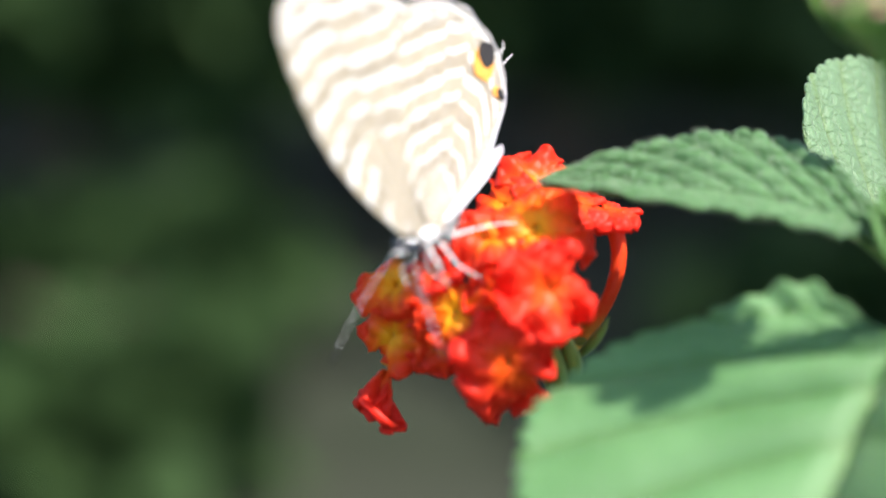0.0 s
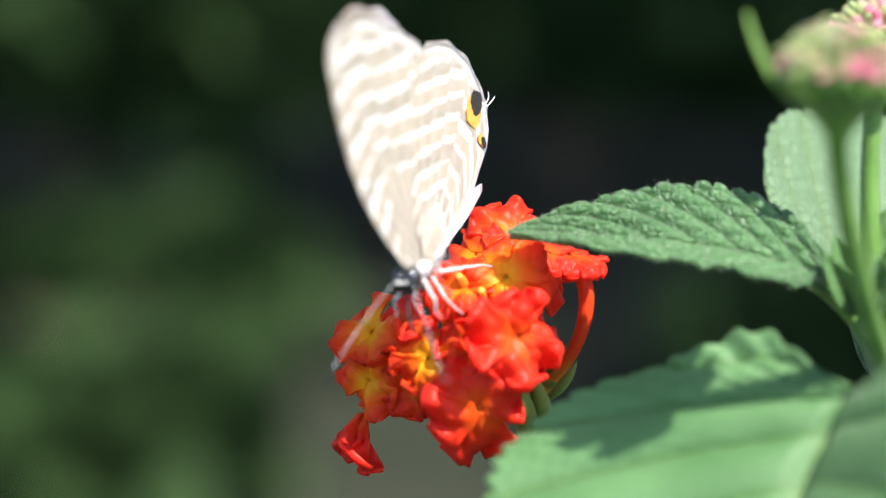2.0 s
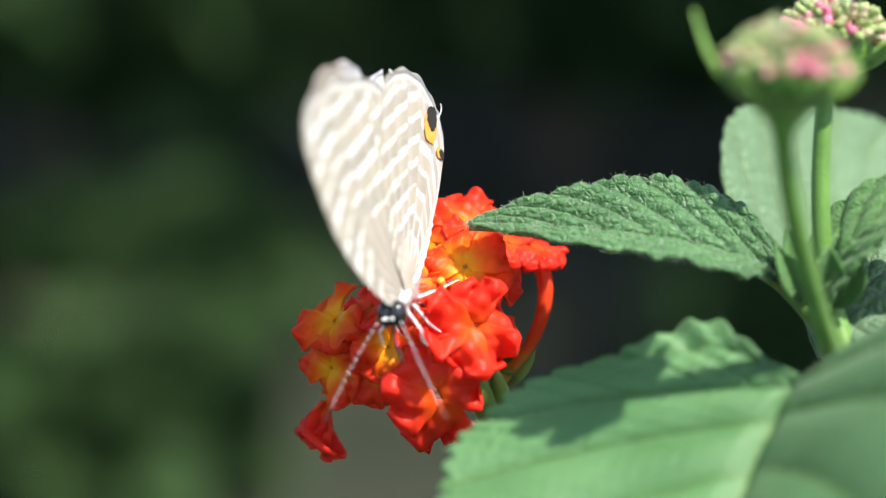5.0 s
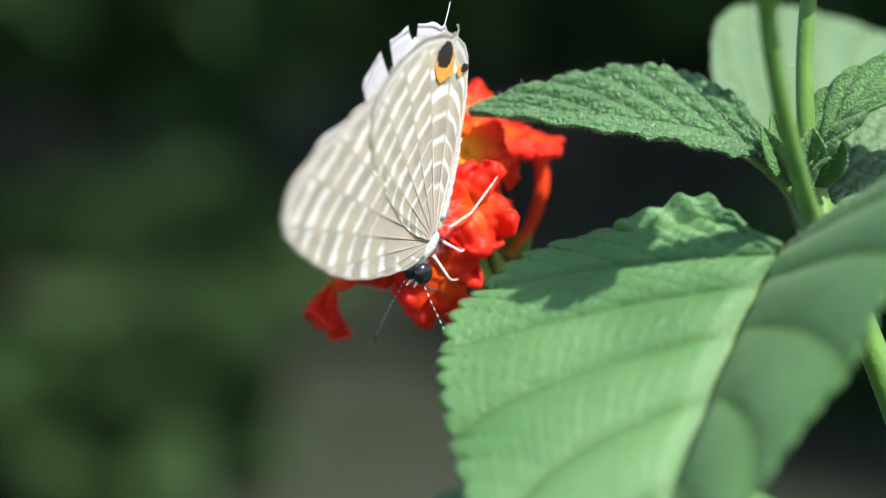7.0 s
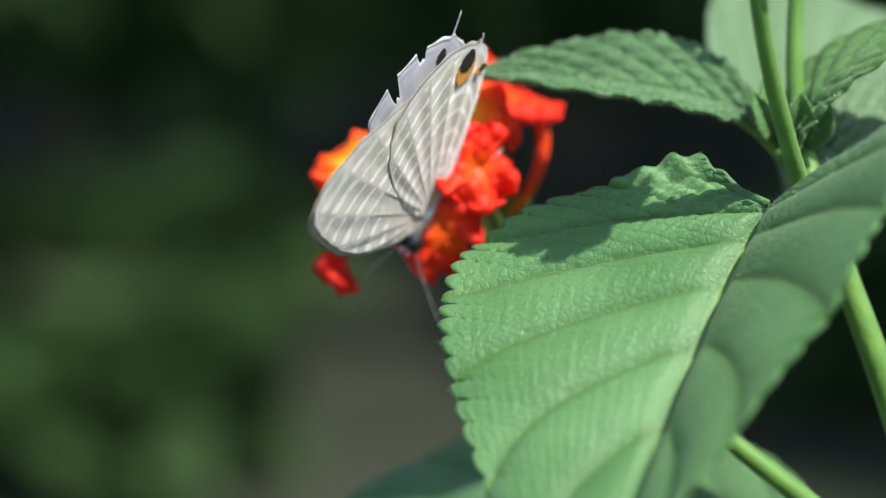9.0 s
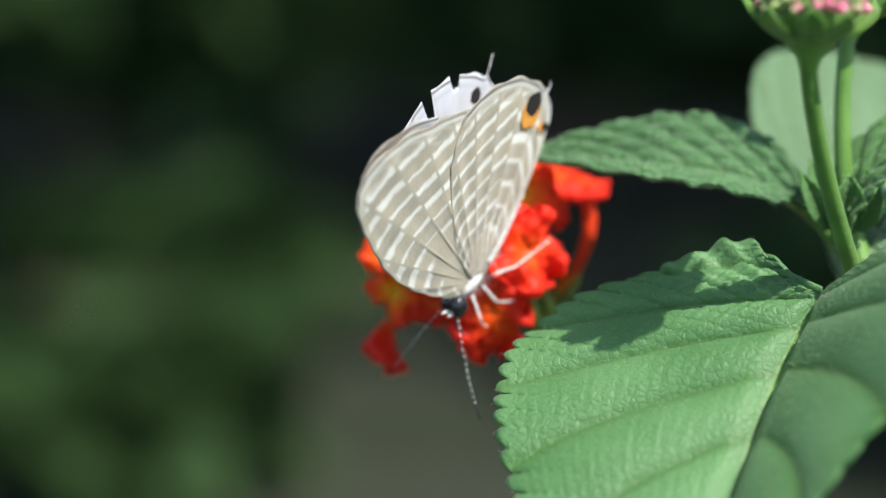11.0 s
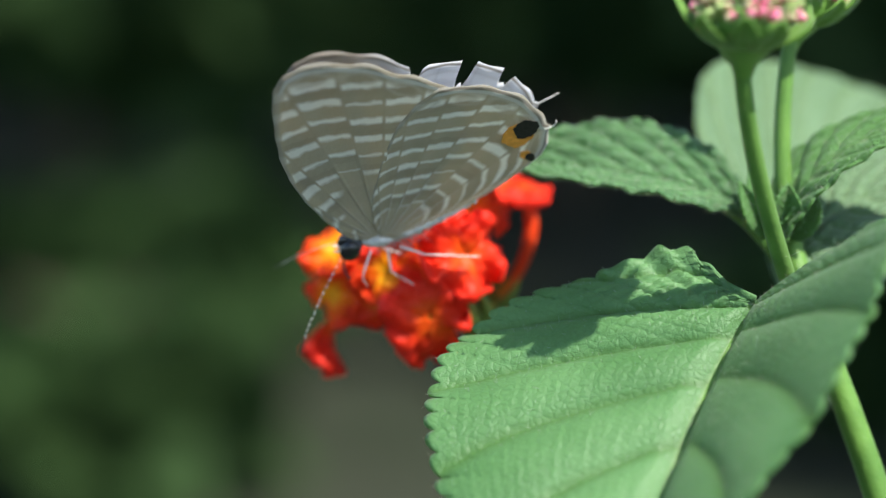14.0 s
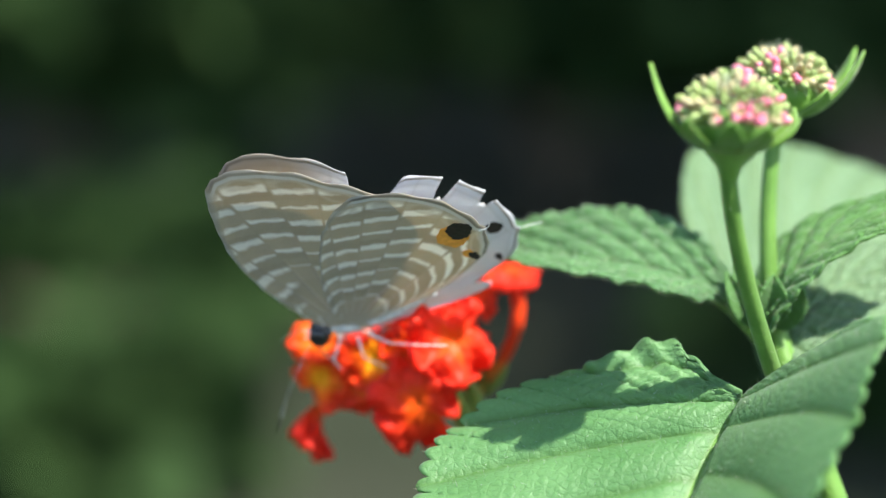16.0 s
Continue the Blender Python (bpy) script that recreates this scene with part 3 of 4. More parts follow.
# young leaves beside the node
build_leaf((31.8, 2.6, 3), "young lantana leaf arching from the node, granular and bright", LEAF_YOUNG,
           [(31.8, 2.6, 3), (34.0, 11.0, 5), (50, 13.2, 8)], (-0.05, 0.40, -0.9), (0.12, -0.48, 0.86), 5.0, 3.6,
           petiole=[(33, -1, 2.5), (32, 0.8, 2.8), (31.8, 2.6, 3)], downy=1600, teeth=17, quilt=0.4, ladder=0.1, peak=0.70, tooth=0.10)
build_leaf((33.2, 0.5, 2), "pale young lantana leaf hanging below its neighbour", LEAF_PALE,
           [(33.2, 0.5, 2), (36.5, 6.0, -2), (50, 8.2, -5)], (-0.1, 0.66, -0.75), (0.2, -0.72, 0.66), 5.5, 5.0,
           petiole=[(34, -4, 3.5), (33.2, -1.5, 2.5), (33.2, 0.5, 2)], downy=900, teeth=15, quilt=0.35, ladder=0.08, peak=0.62, tooth=0.09)
# shaded leaf below
build_leaf((31, -33, 0), "dark green lantana leaf low down in the shade", LEAF,
           [(31, -33, 0), (10, -25, -12), (-20, -41, -20)], (0, -0.55, 0.83), (0, 0.5, -0.86), 17.0, 15.0,
           petiole=[(52, -62, -3), (38, -58, 0), (32, -45, 0), (31, -33, 0)], teeth=28, quilt=0.6, peak=0.6, tooth=0.04)
build_leaf((-2, -47, -28), "sunlit yellowish green lantana leaf low on the branch", LEAF_YOUNG,
           [(-2, -47, -28), (-14, -41, -30), (-32, -42, -34)], (0, -0.6, 0.8), (0, 0.75, -0.66), 9.0, 9.0,
           petiole=[(62, -112, -9), (34, -80, -20), (8, -54, -26), (-2, -47, -28)], teeth=22, quilt=0.5, peak=0.6, tooth=0.05)
# tiny leaf pair in the node
for base, tip, broad in (((30.2, 2.2, 3.5), (27.9, 6.4, 4.4), 1.8), ((30.6, 2.4, 2.4), (29.0, 7.6, 2.6), 1.8), ((31.4, 2.4, 4.2), (31.6, 6.2, 6.0), 1.9), ((32.2, 1.8, 3.6), (34.0, 5.4, 5.4), 2.1), ((31.8, 2.6, 2.2), (33.2, 7.6, 2.0), 1.8)):
    build_leaf(base, "tiny new lantana leaf in the node", LEAF_YOUNG, [base, tuple((a + b) / 2 + c for a, b, c in zip(base, tip, (0, 0, 0.5))), tip],
               (-0.8, 0.1, 0.5), (0.8, 0.1, 0.5), broad, broad, downy=60, teeth=9, quilt=0.14, nu=40, nv=8, tooth=0.12, thick=0.2)



# ---- bud heads ----
def build_bud_head(at, stem, tilt, radius, seed, label, reach):
    r = random.Random(seed)
    root = thing("lantana_bud_head", at, label, "flower bud", "bud heads")
    stalk("stalk", stem, 0.78, 0.64, root, at, fuzz=40)
    up = Vector(tilt).normalized()
    turn = up.to_track_quat("Z", "Y").to_matrix()
    cup = bmesh.new()
    prof = [(0.72, -4.6), (1.0, -3.7), (1.8, -2.8), (2.55, -1.9), (3.2, -0.9), (3.2, 0.2), (2.3, 0.9)]
    rings = []
    for rad, h in prof:
        rings.append([cup.verts.new(turn @ Vector((math.cos(k * math.tau / 20) * rad, math.sin(k * math.tau / 20) * rad, h)) * MM * radius / 4.4) for k in range(20)])
    for a, b in zip(rings, rings[1:]):
        for k in range(20):
            cup.faces.new((a[k], a[(k + 1) % 20], b[(k + 1) % 20], b[k]))
    cup.faces.new(rings[-1])
    part("receptacle", cup, BRACT, root)
    scale = radius / 4.4
    for k in range(9):
        a = k * math.tau / 9 + r.uniform(-0.15, 0.15)
        out = Vector((math.cos(a), math.sin(a), 0))
        way = turn @ out
        long = 1.9 if way.x * reach > 0.9 else (r.uniform(0.2, 0.42) if way.z > 0.2 or abs(way.x) > 0.6 else r.uniform(0.7, 1.1))
        p = [out * 2.2 + Vector((0, 0, -2.2)), out * 5.3 + Vector((0, 0, -0.9)), out * (4.9 + 0.9 * long) + Vector((0, 0, 2.2 * long))]
        side = out.cross(Vector((0, 0, 1)))
        pts, uvs = [], []
        for i, q in enumerate(bez(p, 10)):
            u = i / 10
            w = (1.45 if long > 1.2 else 1.15) * (math.sin(math.pi * min(1, 0.25 + 0.75 * u)) ** 0.8) + 0.02
            pts.append([(turn @ (q + side * w * s - out * 0.9 * min(1, 4 * u) * (1 - 0.8 * u) * (1 - abs(s) ** 1.5))) * MM * scale for s in (-1, -0.5, 0, 0.5, 1)])
            uvs.append([(u, s) for s in (-1, -0.5, 0, 0.5, 1)])
        part("bract", shell(bmesh.new(), pts, uvs, 0.16 * MM), BRACT, root)
    meshes = {}
    for kind, mat in (("green", BUD_GREEN), ("blush", BUD_BLUSH), ("pink", BUD_PINK)):
        bm = blob(bmesh.new(), (0, 0, 0), (0.36 * MM, 0.36 * MM, 0.75 * MM), None, 10, 7)
        for vert in bm.verts:
            k = 1 + 0.16 * math.cos(4 * math.atan2(vert.co.y, vert.co.x)) * (vert.co.z > 0)
            vert.co.x *= k
            vert.co.y *= k
        meshes[kind] = finish("bud", bm, mat)
    n = 120
    for k in range(n):
        h = 1 - (k + 0.5) / n * 0.98
        ang = k * 2.39996 + r.uniform(-0.12, 0.12)
        h = max(0.02, min(1.0, h + r.uniform(-0.05, 0.05)))
        s = math.sqrt(1 - h * h)
        d = Vector((math.cos(ang) * s, math.sin(ang) * s, h))
        kind = "pink" if r.random() < (0.5 if h < 0.5 else 0.14) else ("blush" if r.random() < 0.4 else "green")
        ob = part("bud", meshes[kind], None, root)
        size = scale * (r.uniform(0.62, 0.95) if h > 0.35 else r.uniform(0.75, 1.25))
        loc = turn @ Vector((d.x * 3.9, d.y * 3.9, d.z * 2.8 + 0.3 + r.uniform(-0.3, 0.4))) * MM * scale
        ob.matrix_basis = Matrix.LocRotScale(loc, (turn @ d).to_track_quat("Z", "Y"), (size, size, size))
    fuzz = [(turn @ Vector((math.cos(k) * 3.9 * math.sin(k * 0.37), math.sin(k) * 3.9 * math.sin(k * 0.37), 3.0 * abs(math.cos(k * 0.37))))) * MM * scale for k in range(40)]
    tagged(part("hairs", hairs(bmesh.new(), fuzz, r, 800, 1.5, 0.024), HAIR, root, "fine pale hairs"), kind="stuff")


build_bud_head((25.8, 17.8, 23), [(33.5, -7, 6.5), (29.8, 0, 14), (26.2, 8, 20), (25.5, 15.2, 22.6)], (0.02, 0.97, 0.22), 4.2, 3, "round green lantana bud head with pink-tipped buds and pointed bracts", -1)
build_bud_head((32.9, 21.8, 2.0), [(32.3, 1, 2.6), (31.3, 8, 2.4), (31.7, 15, 1.8), (32.5, 19.2, 2.0)], (0.12, 0.97, 0.15), 4.2, 8, "smaller green lantana bud head with pink-tipped buds", 1)

# ---- the flower head ----
# x, y, z of the throat (mm), lobe length, colour, the way it faces, turn of its first lobe, lobes, how far they fold forward
FLORETS = [
    (-5.5, 0.5, -6.6, 3.3, 1, (-0.50, 0.30, 0.81), 195, 5, -6),
    (-5.8, -3.2, -7.2, 3.2, 1, (-0.50, -0.25, 0.83), 235, 5, -4),
    (-6.3, -5.9, -10.0, 4.5, 3, (-0.40, -0.90, 0.16), 45, 4, -80),
    (-1.2, -1.4, -3.2, 3.2, 1, (-0.25, -0.20, 0.94), 215, 5, 0),
    (2.6, -5.1, -1.2, 4.6, 3, (-0.05, -0.25, 0.95), 286, 4, 4),
    (5.6, 0.3, -0.6, 4.1, 3, (0.12, 0.05, 0.99), 28, 5, 6),
    (4.8, 4.8, -3.4, 3.5, 1, (0.15, 0.45, 0.87), 20, 5, 0),
    (7.0, 4.0, -5.2, 3.2, 2, (0.45, 0.30, 0.84), 60, 4, 8),
    (5.2, 8.2, -8.0, 3.3, 2, (0.10, 0.80, 0.60), 10, 5, 0),
    (8.4, 6.6, -9.2, 3.0, 3, (0.40, 0.75, 0.52), 40, 4, 0),
    (2.6, 6.5, -7.0, 2.7, 2, (-0.20, 0.75, 0.63), 80, 4, -8),
    (1.3, 3.9, -3.2, 2.9, 2, (-0.20, 0.45, 0.87), 205, 4, -4),
    (-2.4, 1.7, -5.0, 2.6, 3, (-0.35, 0.40, 0.85), 120, 4, -14),
    (-2.4, -4.0, -5.6, 2.7, 2, (-0.35, -0.45, 0.82), 150, 4, 0),
    (2.0, -0.6, -2.2, 2.5, 2, (-0.10, 0.0, 0.99), 330, 4, -12),
    (10.5, 6.1, -9.6, 3.3, 3, (0.12, 0.94, 0.30), 190, 5, 20),
]
HEART = (6.0, -3.0, -14.0)


def petal_mesh(seed, mat):
    """One lobe, a millimetre long: broad, blunt, creased along its middle, crumpled and curled at its edge."""
    r = random.Random(seed)
    a, b, c = r.uniform(0, 6), r.uniform(0, 6), r.uniform(0.10, 0.24)
    fold = r.uniform(-0.22, 0.26)
    droop = r.uniform(-0.05, 0.42)
    broad = r.uniform(0.52, 0.70)
    skew = r.uniform(-0.20, 0.20)
    notch = r.uniform(0.02, 0.16)
    pts, uvs = [], []
    n, m = 16, 10
    for i in range(n + 1):
        s = i / n
        w = 0.15 + (broad - 0.15) * min(1, s / 0.66) ** 0.85 if s < 0.66 else broad * max(0.0, 1 - ((s - 0.66) / 0.35) ** 3.2) ** 0.5 + 0.03
        row, ru = [], []
        for j in range(-m, m + 1):
            q = j / m
            x = 0.06 + 0.98 * s - notch * s**4 * (1 - abs(q)) ** 2 - 0.10 * s * s * q * q + 0.05 * math.sin(4 * q + a) * s * s
            z = 0.10 * math.sin(math.pi * s) - droop * s * s - fold * abs(q) ** 1.2 * s + c * math.sin(3.6 * q + a) * s * s
            z += 0.08 * math.sin(7 * s + 5 * q + b) * s + 0.055 * math.sin(11 * q + b + 4 * s) * s * s + 0.035 * math.sin(17 * s - 6 * q + a) * s
            row.append(Vector((x, q * w * (1 + 0.05 * math.sin(15 * s + a)) + skew * s * s, z)) * MM)
            ru.append((s, q))
        pts.append(row)
        uvs.append(ru)
    return finish("petal", shell(bmesh.new(), pts, uvs, 0.08 * MM), mat)


PETAL_MESH = [[petal_mesh(10 * k + i, PETALS[k]) for i in range(10)] for k in range(3)]


def build_flower():
    r = random.Random(12)
    root = thing("lantana_flower_head", HEART, "open lantana flower head of red, orange and yellow florets", "flower")
    heart = Vector(HEART)
    cup = blob(bmesh.new(), Vector((0, 0, 0)), (2.0 * MM, 2.2 * MM, 2.0 * MM), None, 16, 10)
    part("receptacle", cup, CALYX, root, "yellow-green receptacle")
    for k in range(10):
        a = k * 2.4
        d = Vector((math.cos(a) * 0.8, math.sin(a) * 0.8 + 0.1, 0.75)).normalized()
        pts = curve([d * 1.2, d * 3.4, d * 4.6 + Vector((0, 0.6, 0.8))], 6)
        part("calyx", tube(bmesh.new(), pts, [x * MM for x in (0.5, 0.7, 0.75, 0.7, 0.55, 0.35, 0.08)], 8), CALYX, root, "pointed yellow-green calyx")
    for x, y, z, size, kind, way, spin, lobes, lift in FLORETS:
        p = Vector((x, y, z)) - heart
        out = Vector(way).normalized()
        start = p.normalized() * 1.6
        bend = p - out * p.length * 0.45
        pts = curve([start, start.lerp(bend, 0.6), bend, p - out * 0.15], 14)
        if x > 10:
            pts = curve([Vector((1.6, -1.8, 2.5)), Vector((4.6, 1.0, 4.5)), p + Vector((2.2, -3.4, 0.2)), p - out * 0.15], 14)
        elif y < -5.9:
            pts = curve([Vector((-1.6, -1.6, 1.5)), Vector((-7.5, -6.2, 3.2)), p + Vector((1.8, 0.4, 0.2)), p - out * 0.1], 14)
        rad = [(0.46 + 0.30 * (i / 14) ** 1.5) * MM for i in range(15)]
        fl = part("floret", tube(bmesh.new(), pts, rad, 10), TUBE[kind - 1], root, ("", "orange floret with a yellow throat", "vermilion floret", "deep red floret")[kind])
        right = Vector((0, 1, 0)).cross(out).normalized() if abs(out.y) < 0.9 else Vector((1, 0, 0)).cross(out).cross(-out).normalized()
        up = out.cross(right)
        facing = Matrix((right, up, out)).transposed().to_4x4()
        for k in range(lobes):
            a = radians(spin) + k * math.tau / lobes + r.uniform(-0.16, 0.16)
            pe = part("petal", r.choice(PETAL_MESH[kind - 1]), None, fl)
            size_k = size * (1.0 if k % 2 == 0 else 0.86) * r.uniform(0.82, 1.12)
            turn = facing @ Matrix.Rotation(a, 4, "Z") @ Matrix.Rotation(radians(lift + (r.uniform(-24, 22) if lift > -60 else r.uniform(-4, 4))), 4, "Y")
            pe.matrix_basis = Matrix.Translation(p * MM) @ turn @ Matrix.Diagonal((size_k, size_k * (0.62 if lift < -60 else r.uniform(0.85, 1.1)), size_k, 1))
    # long green bracts under the red florets
    for foot, tip, broad in (((6.6, -8.2, -9), (5.0, -2.4, -3.4), 1.0), ((7.8, -7.0, -9), (6.6, -2.6, -4.6), 0.8), ((8.2, -5.0, -9), (10.4, -1.9, -6.6), 0.45)):
        pts = curve([foot, tuple((a + b) / 2 + c for a, b, c in zip(foot, tip, (0.5, 0, 0.9))), tip], 8, HEART)
        part("bract", tube(bmesh.new(), pts, [x * broad * MM for x in (0.5, 0.75, 0.95, 1.0, 0.95, 0.8, 0.6, 0.35, 0.06)], 8), CALYX, root, "pointed yellow-green bract")
    # unopened buds in the middle
    for k in range(9):
        a, q = k * 2.4, 1.6 * math.sqrt(k + 0.3)
        tip = Vector((1.8 + math.cos(a) * q * 0.6, 2.2 + math.sin(a) * q * 0.7, -2.6)) - heart
        pts = curve([tip.normalized() * 2, tip * 0.6, tip], 8)
        part("closed_bud", tube(bmesh.new(), pts, [x * MM for x in (0.4, 0.42, 0.45, 0.48, 0.55, 0.7, 0.8, 0.7, 0.3)], 8), TUBE[0], root, "closed pinkish orange bud")


build_flower()


# ---- the butterfly ----
def outline(ctrl, a):
    """Radius at angle a by smooth steps between (angle, radius) pairs."""
    for (a0, r0), (a1, r1) in zip(ctrl, ctrl[1:]):
        if a0 <= a <= a1:
            t = (a - a0) / (a1 - a0)
            t = t * t * (3 - 2 * t) * 0.35 + t * 0.65
            return r0 + (r1 - r0) * t
    return ctrl[-1][1] if a > ctrl[-1][0] else ctrl[0][1]


def wing(ctrl, root, offset, bites=(), nr=30, na=200, belly=0.5, side=1):
    """A wing in the plane of x (tail) and y (up): ctrl gives its outline as angles and radii (mm) about its root."""
    a0, a1 = ctrl[0][0], ctrl[-1][0]
    pts, uvs = [], []
    for i in range(na + 1):
        f = i / na
        a = a0 + (a1 - a0) * f
        full = outline(ctrl, a)
        R = full * (1 + 0.006 * math.sin(f * 56))
        for centre, width, depth in bites:
            k = abs(a - centre) / width
            if k < 1:
                R *= 1 - depth * (1 - k**6) * (0.9 + 0.1 * math.sin(a * 3))
        row, ru = [], []
        for j in range(nr + 1):
            s = 0.03 + 0.97 * j / nr
            rr = s * R
            q = Vector((root[0] + math.cos(radians(a)) * rr, root[1] + math.sin(radians(a)) * rr,
                        offset + side * (belly * math.sin(math.pi * s) * 0.6 + 0.10 * math.cos(f * 9 * math.tau) * s**3 * (1 - s) * 4)))
            row.append(q * MM)
            ru.append((rr / full, f))
        pts.append(row)
        uvs.append(ru)
    return pts, uvs


def wing_mesh(pts, uvs, under, upper, side):
    # the grid's upper face must look away from the body
    if side > 0:
        pts, uvs = pts[::-1], uvs[::-1]
    bm = shell(bmesh.new(), pts, uvs, 0.012 * MM, back=1)
    me = finish("wing", bm, [under, upper])
    # the cut edge stays flat, so that it does not round off the margin
    for k in range(1, 2 * (len(pts) + len(pts[0])) - 3):
        me.polygons[-k].use_smooth = False
    return me


FORE = [(58, 13.6), (68, 16.0), (78, 17.3), (88, 18.3), (98, 20.1), (105, 21.1), (110, 21.6), (113.5, 21.5), (116.5, 20.6), (119.5, 18.9), (123, 16.9), (127, 14.6), (132, 11.9), (137, 9.3), (142, 6.8), (150, 4.5), (160, 3.0)]
HIND = [(8, 2.6), (16, 3.9), (22, 6.5), (24.5, 8.6), (27, 11.2), (29, 12.9), (32, 15.1), (35, 16.1), (38.5, 16.8), (39.8, 17.35), (41.5, 17.1), (46, 17.5), (54, 17.9), (64, 17.75), (72, 17.3), (78, 16.7), (83, 15.4), (88, 13.2), (92, 10.6), (98, 7.0), (108, 3.4)]
# the far hindwing keeps a ragged flap beside the body
HIND_TORN = [(8, 3.0), (15, 6.0), (19, 10.2), (21.5, 12.3), (24, 12.5), (26, 11.3), (28, 12.4)] + HIND[6:]
ROOT = (0.2, -1.8)
TAIL_AT = (13.4, 9.15)


def spot(bm, at, rx, ry, turn, z, side):
    ring = []
    n = 40
    for k in range(n):
        a = k * math.tau / n
        w = 1 + 0.05 * math.sin(3 * a + 1) + 0.04 * math.sin(5 * a) + 0.04 * math.sin(11 * a + 2)
        x, y = math.cos(a) * rx * w, math.sin(a) * ry * w
        c, s = math.cos(radians(turn)), math.sin(radians(turn))
        ring.append((at[0] + x * c - y * s, at[1] + x * s + y * c))
    top = [bm.verts.new(Vector((x, y, z + side * 0.03)) * MM) for x, y in ring]
    low = [bm.verts.new(Vector((x, y, z - side * 0.03)) * MM) for x, y in ring]
    bm.faces.new(top if side > 0 else top[::-1])
    bm.faces.new(low[::-1] if side > 0 else low)
    for k in range(n):
        bm.faces.new((low[k], low[(k + 1) % n], top[(k + 1) % n], top[k]))
    return bm


def build_butterfly():
    root = new("butterfly")
    root.empty_display_size = 0.004
    tagged(root, "small grey-brown butterfly with white wavy lines, orange-ringed eyespot and torn wings", "butterfly")
    wings = {}
    for side, word in ((1, "left"), (-1, "right")):
        for kind, ctrl, mat, off, belly in (("forewing", FORE, FOREWING, 0.16, 0.12), ("hindwing", HIND, HINDWING, 0.25, 0.13)):
            bites = ()
            if side < 0 and kind == "forewing":
                bites = ((76, 11.8, 0.34),)
            if side < 0 and kind == "hindwing":
                bites = ((88, 8.2, 0.10), (66.8, 2.2, 0.15), (54.4, 2.0, 0.075))
            if bites and kind == "hindwing":
                ctrl = HIND_TORN
            pts, uvs = wing(ctrl, ROOT, side * off, bites, belly=belly, side=side)
            w = part(kind, wing_mesh(pts, uvs, mat, WING_UPPER[kind], side), None, root, "" if side > 0 else "pale torn " + kind)
            wings[word, kind] = w
            if kind == "hindwing":
                z = side * (off + 0.13)
                part("orange_mark", spot(bmesh.new(), (10.75, 8.75), 1.45, 1.25, 40, z, side), SPOT_ORANGE, w, "orange crescent mark")
                part("eyespot", spot(bmesh.new(), (11.25, 9.28), 1.05, 0.98, 10, z + side * 0.03, side), SPOT_BLACK, w, "black eyespot")
                part("orange_mark", spot(bmesh.new(), (11.6, 6.35), 0.42, 0.55, 50, z, side), SPOT_ORANGE, w, "orange crescent mark")
                part("eyespot", spot(bmesh.new(), (12.0, 6.1), 0.36, 0.52, 40, z + side * 0.03, side), SPOT_BLACK, w, "small black eyespot")
                if side < 0:
                    part("eyespot", spot(bmesh.new(), (11.2, 9.25), 0.72, 0.6, 10, side * (off - 0.02), 1), SPOT_BLACK, w, "black eyespot on the upper face")
                    part("eyespot", spot(bmesh.new(), (12.0, 6.1), 0.28, 0.42, 40, side * (off - 0.02), 1), SPOT_BLACK, w, "small black eyespot on the upper face")
                tail = curve([(TAIL_AT[0] - 0.6, TAIL_AT[1] - 0.2, z / 1), (TAIL_AT[0] + 0.6, TAIL_AT[1] + 0.1, z), (TAIL_AT[0] + (1.8 if side < 0 else 0.3), TAIL_AT[1] + 0.7, z)], 8)
                part("tail", tube(bmesh.new(), tail, [0.042 * MM] * 8 + [0.02 * MM], 6), LEG, w, "thread-like white tail")
    body = bmesh.new()
    blob(body, Vector((0.0, -1.75, 0)) * MM, (1.5 * MM, 0.62 * MM, 0.50 * MM), None, 20, 12)
    part("thorax", body, FUR, root, "white-furred thorax")
    ab = bmesh.new()
    pts = curve([(2.0, -1.3, 0), (5, -0.2, 0), (8.0, 1.6, 0)], 14)
    tube(ab, pts, [(0.46 - 0.22 * (i / 14) ** 2 + 0.05 * math.sin(i * 2.8)) * MM for i in range(15)], 12)
    part("abdomen", ab, FUR, root, "pale ringed abdomen")
    fuzz = hairs(bmesh.new(), curve([(-1.2, -1.8, 0), (1.5, -2.0, 0), (4, -1.5, 0)], 10), random.Random(2), 260, 1.5, 0.02)
    tagged(part("fur", fuzz, FUR, root, "fine white hairs"), kind="stuff")
    hd = part("head", blob(bmesh.new(), Vector((-2.1, -1.9, 0)) * MM, (0.75 * MM, 0.8 * MM, 0.75 * MM), None, 16, 10), FUR_GREY, root, "grey-black head")
    for s in (1, -1):
        part("eye", blob(bmesh.new(), Vector((-2.5, -2.1, s * 0.5)) * MM, (0.90 * MM, 1.02 * MM, 0.62 * MM), None, 16, 10), EYE_BLACK, hd, "glossy black eye")
        pts = curve([(-2.5, -1.5, s * 0.25), (-4.6, -3.6, s * 1.9), (-6.7, -6.7, s * 3.8), (-7.4, -8.8, s * 4.9)], 30)
        part("antenna", tube(bmesh.new(), pts, [(0.032 if i < 26 else 0.034 + 0.035 * math.sin((i - 25) / 5 * 2.6)) * MM for i in range(31)], 8), ANTENNA, hd, "black and white ringed antenna")
        part("palp", tube(bmesh.new(), curve([(-2.6, -2.2, s * 0.2), (-3.3, -2.3, s * 0.3), (-3.9, -2.0, s * 0.35)], 6), [x * MM for x in (0.2, 0.22, 0.2, 0.16, 0.12, 0.08, 0.03)], 8), FUR, hd)
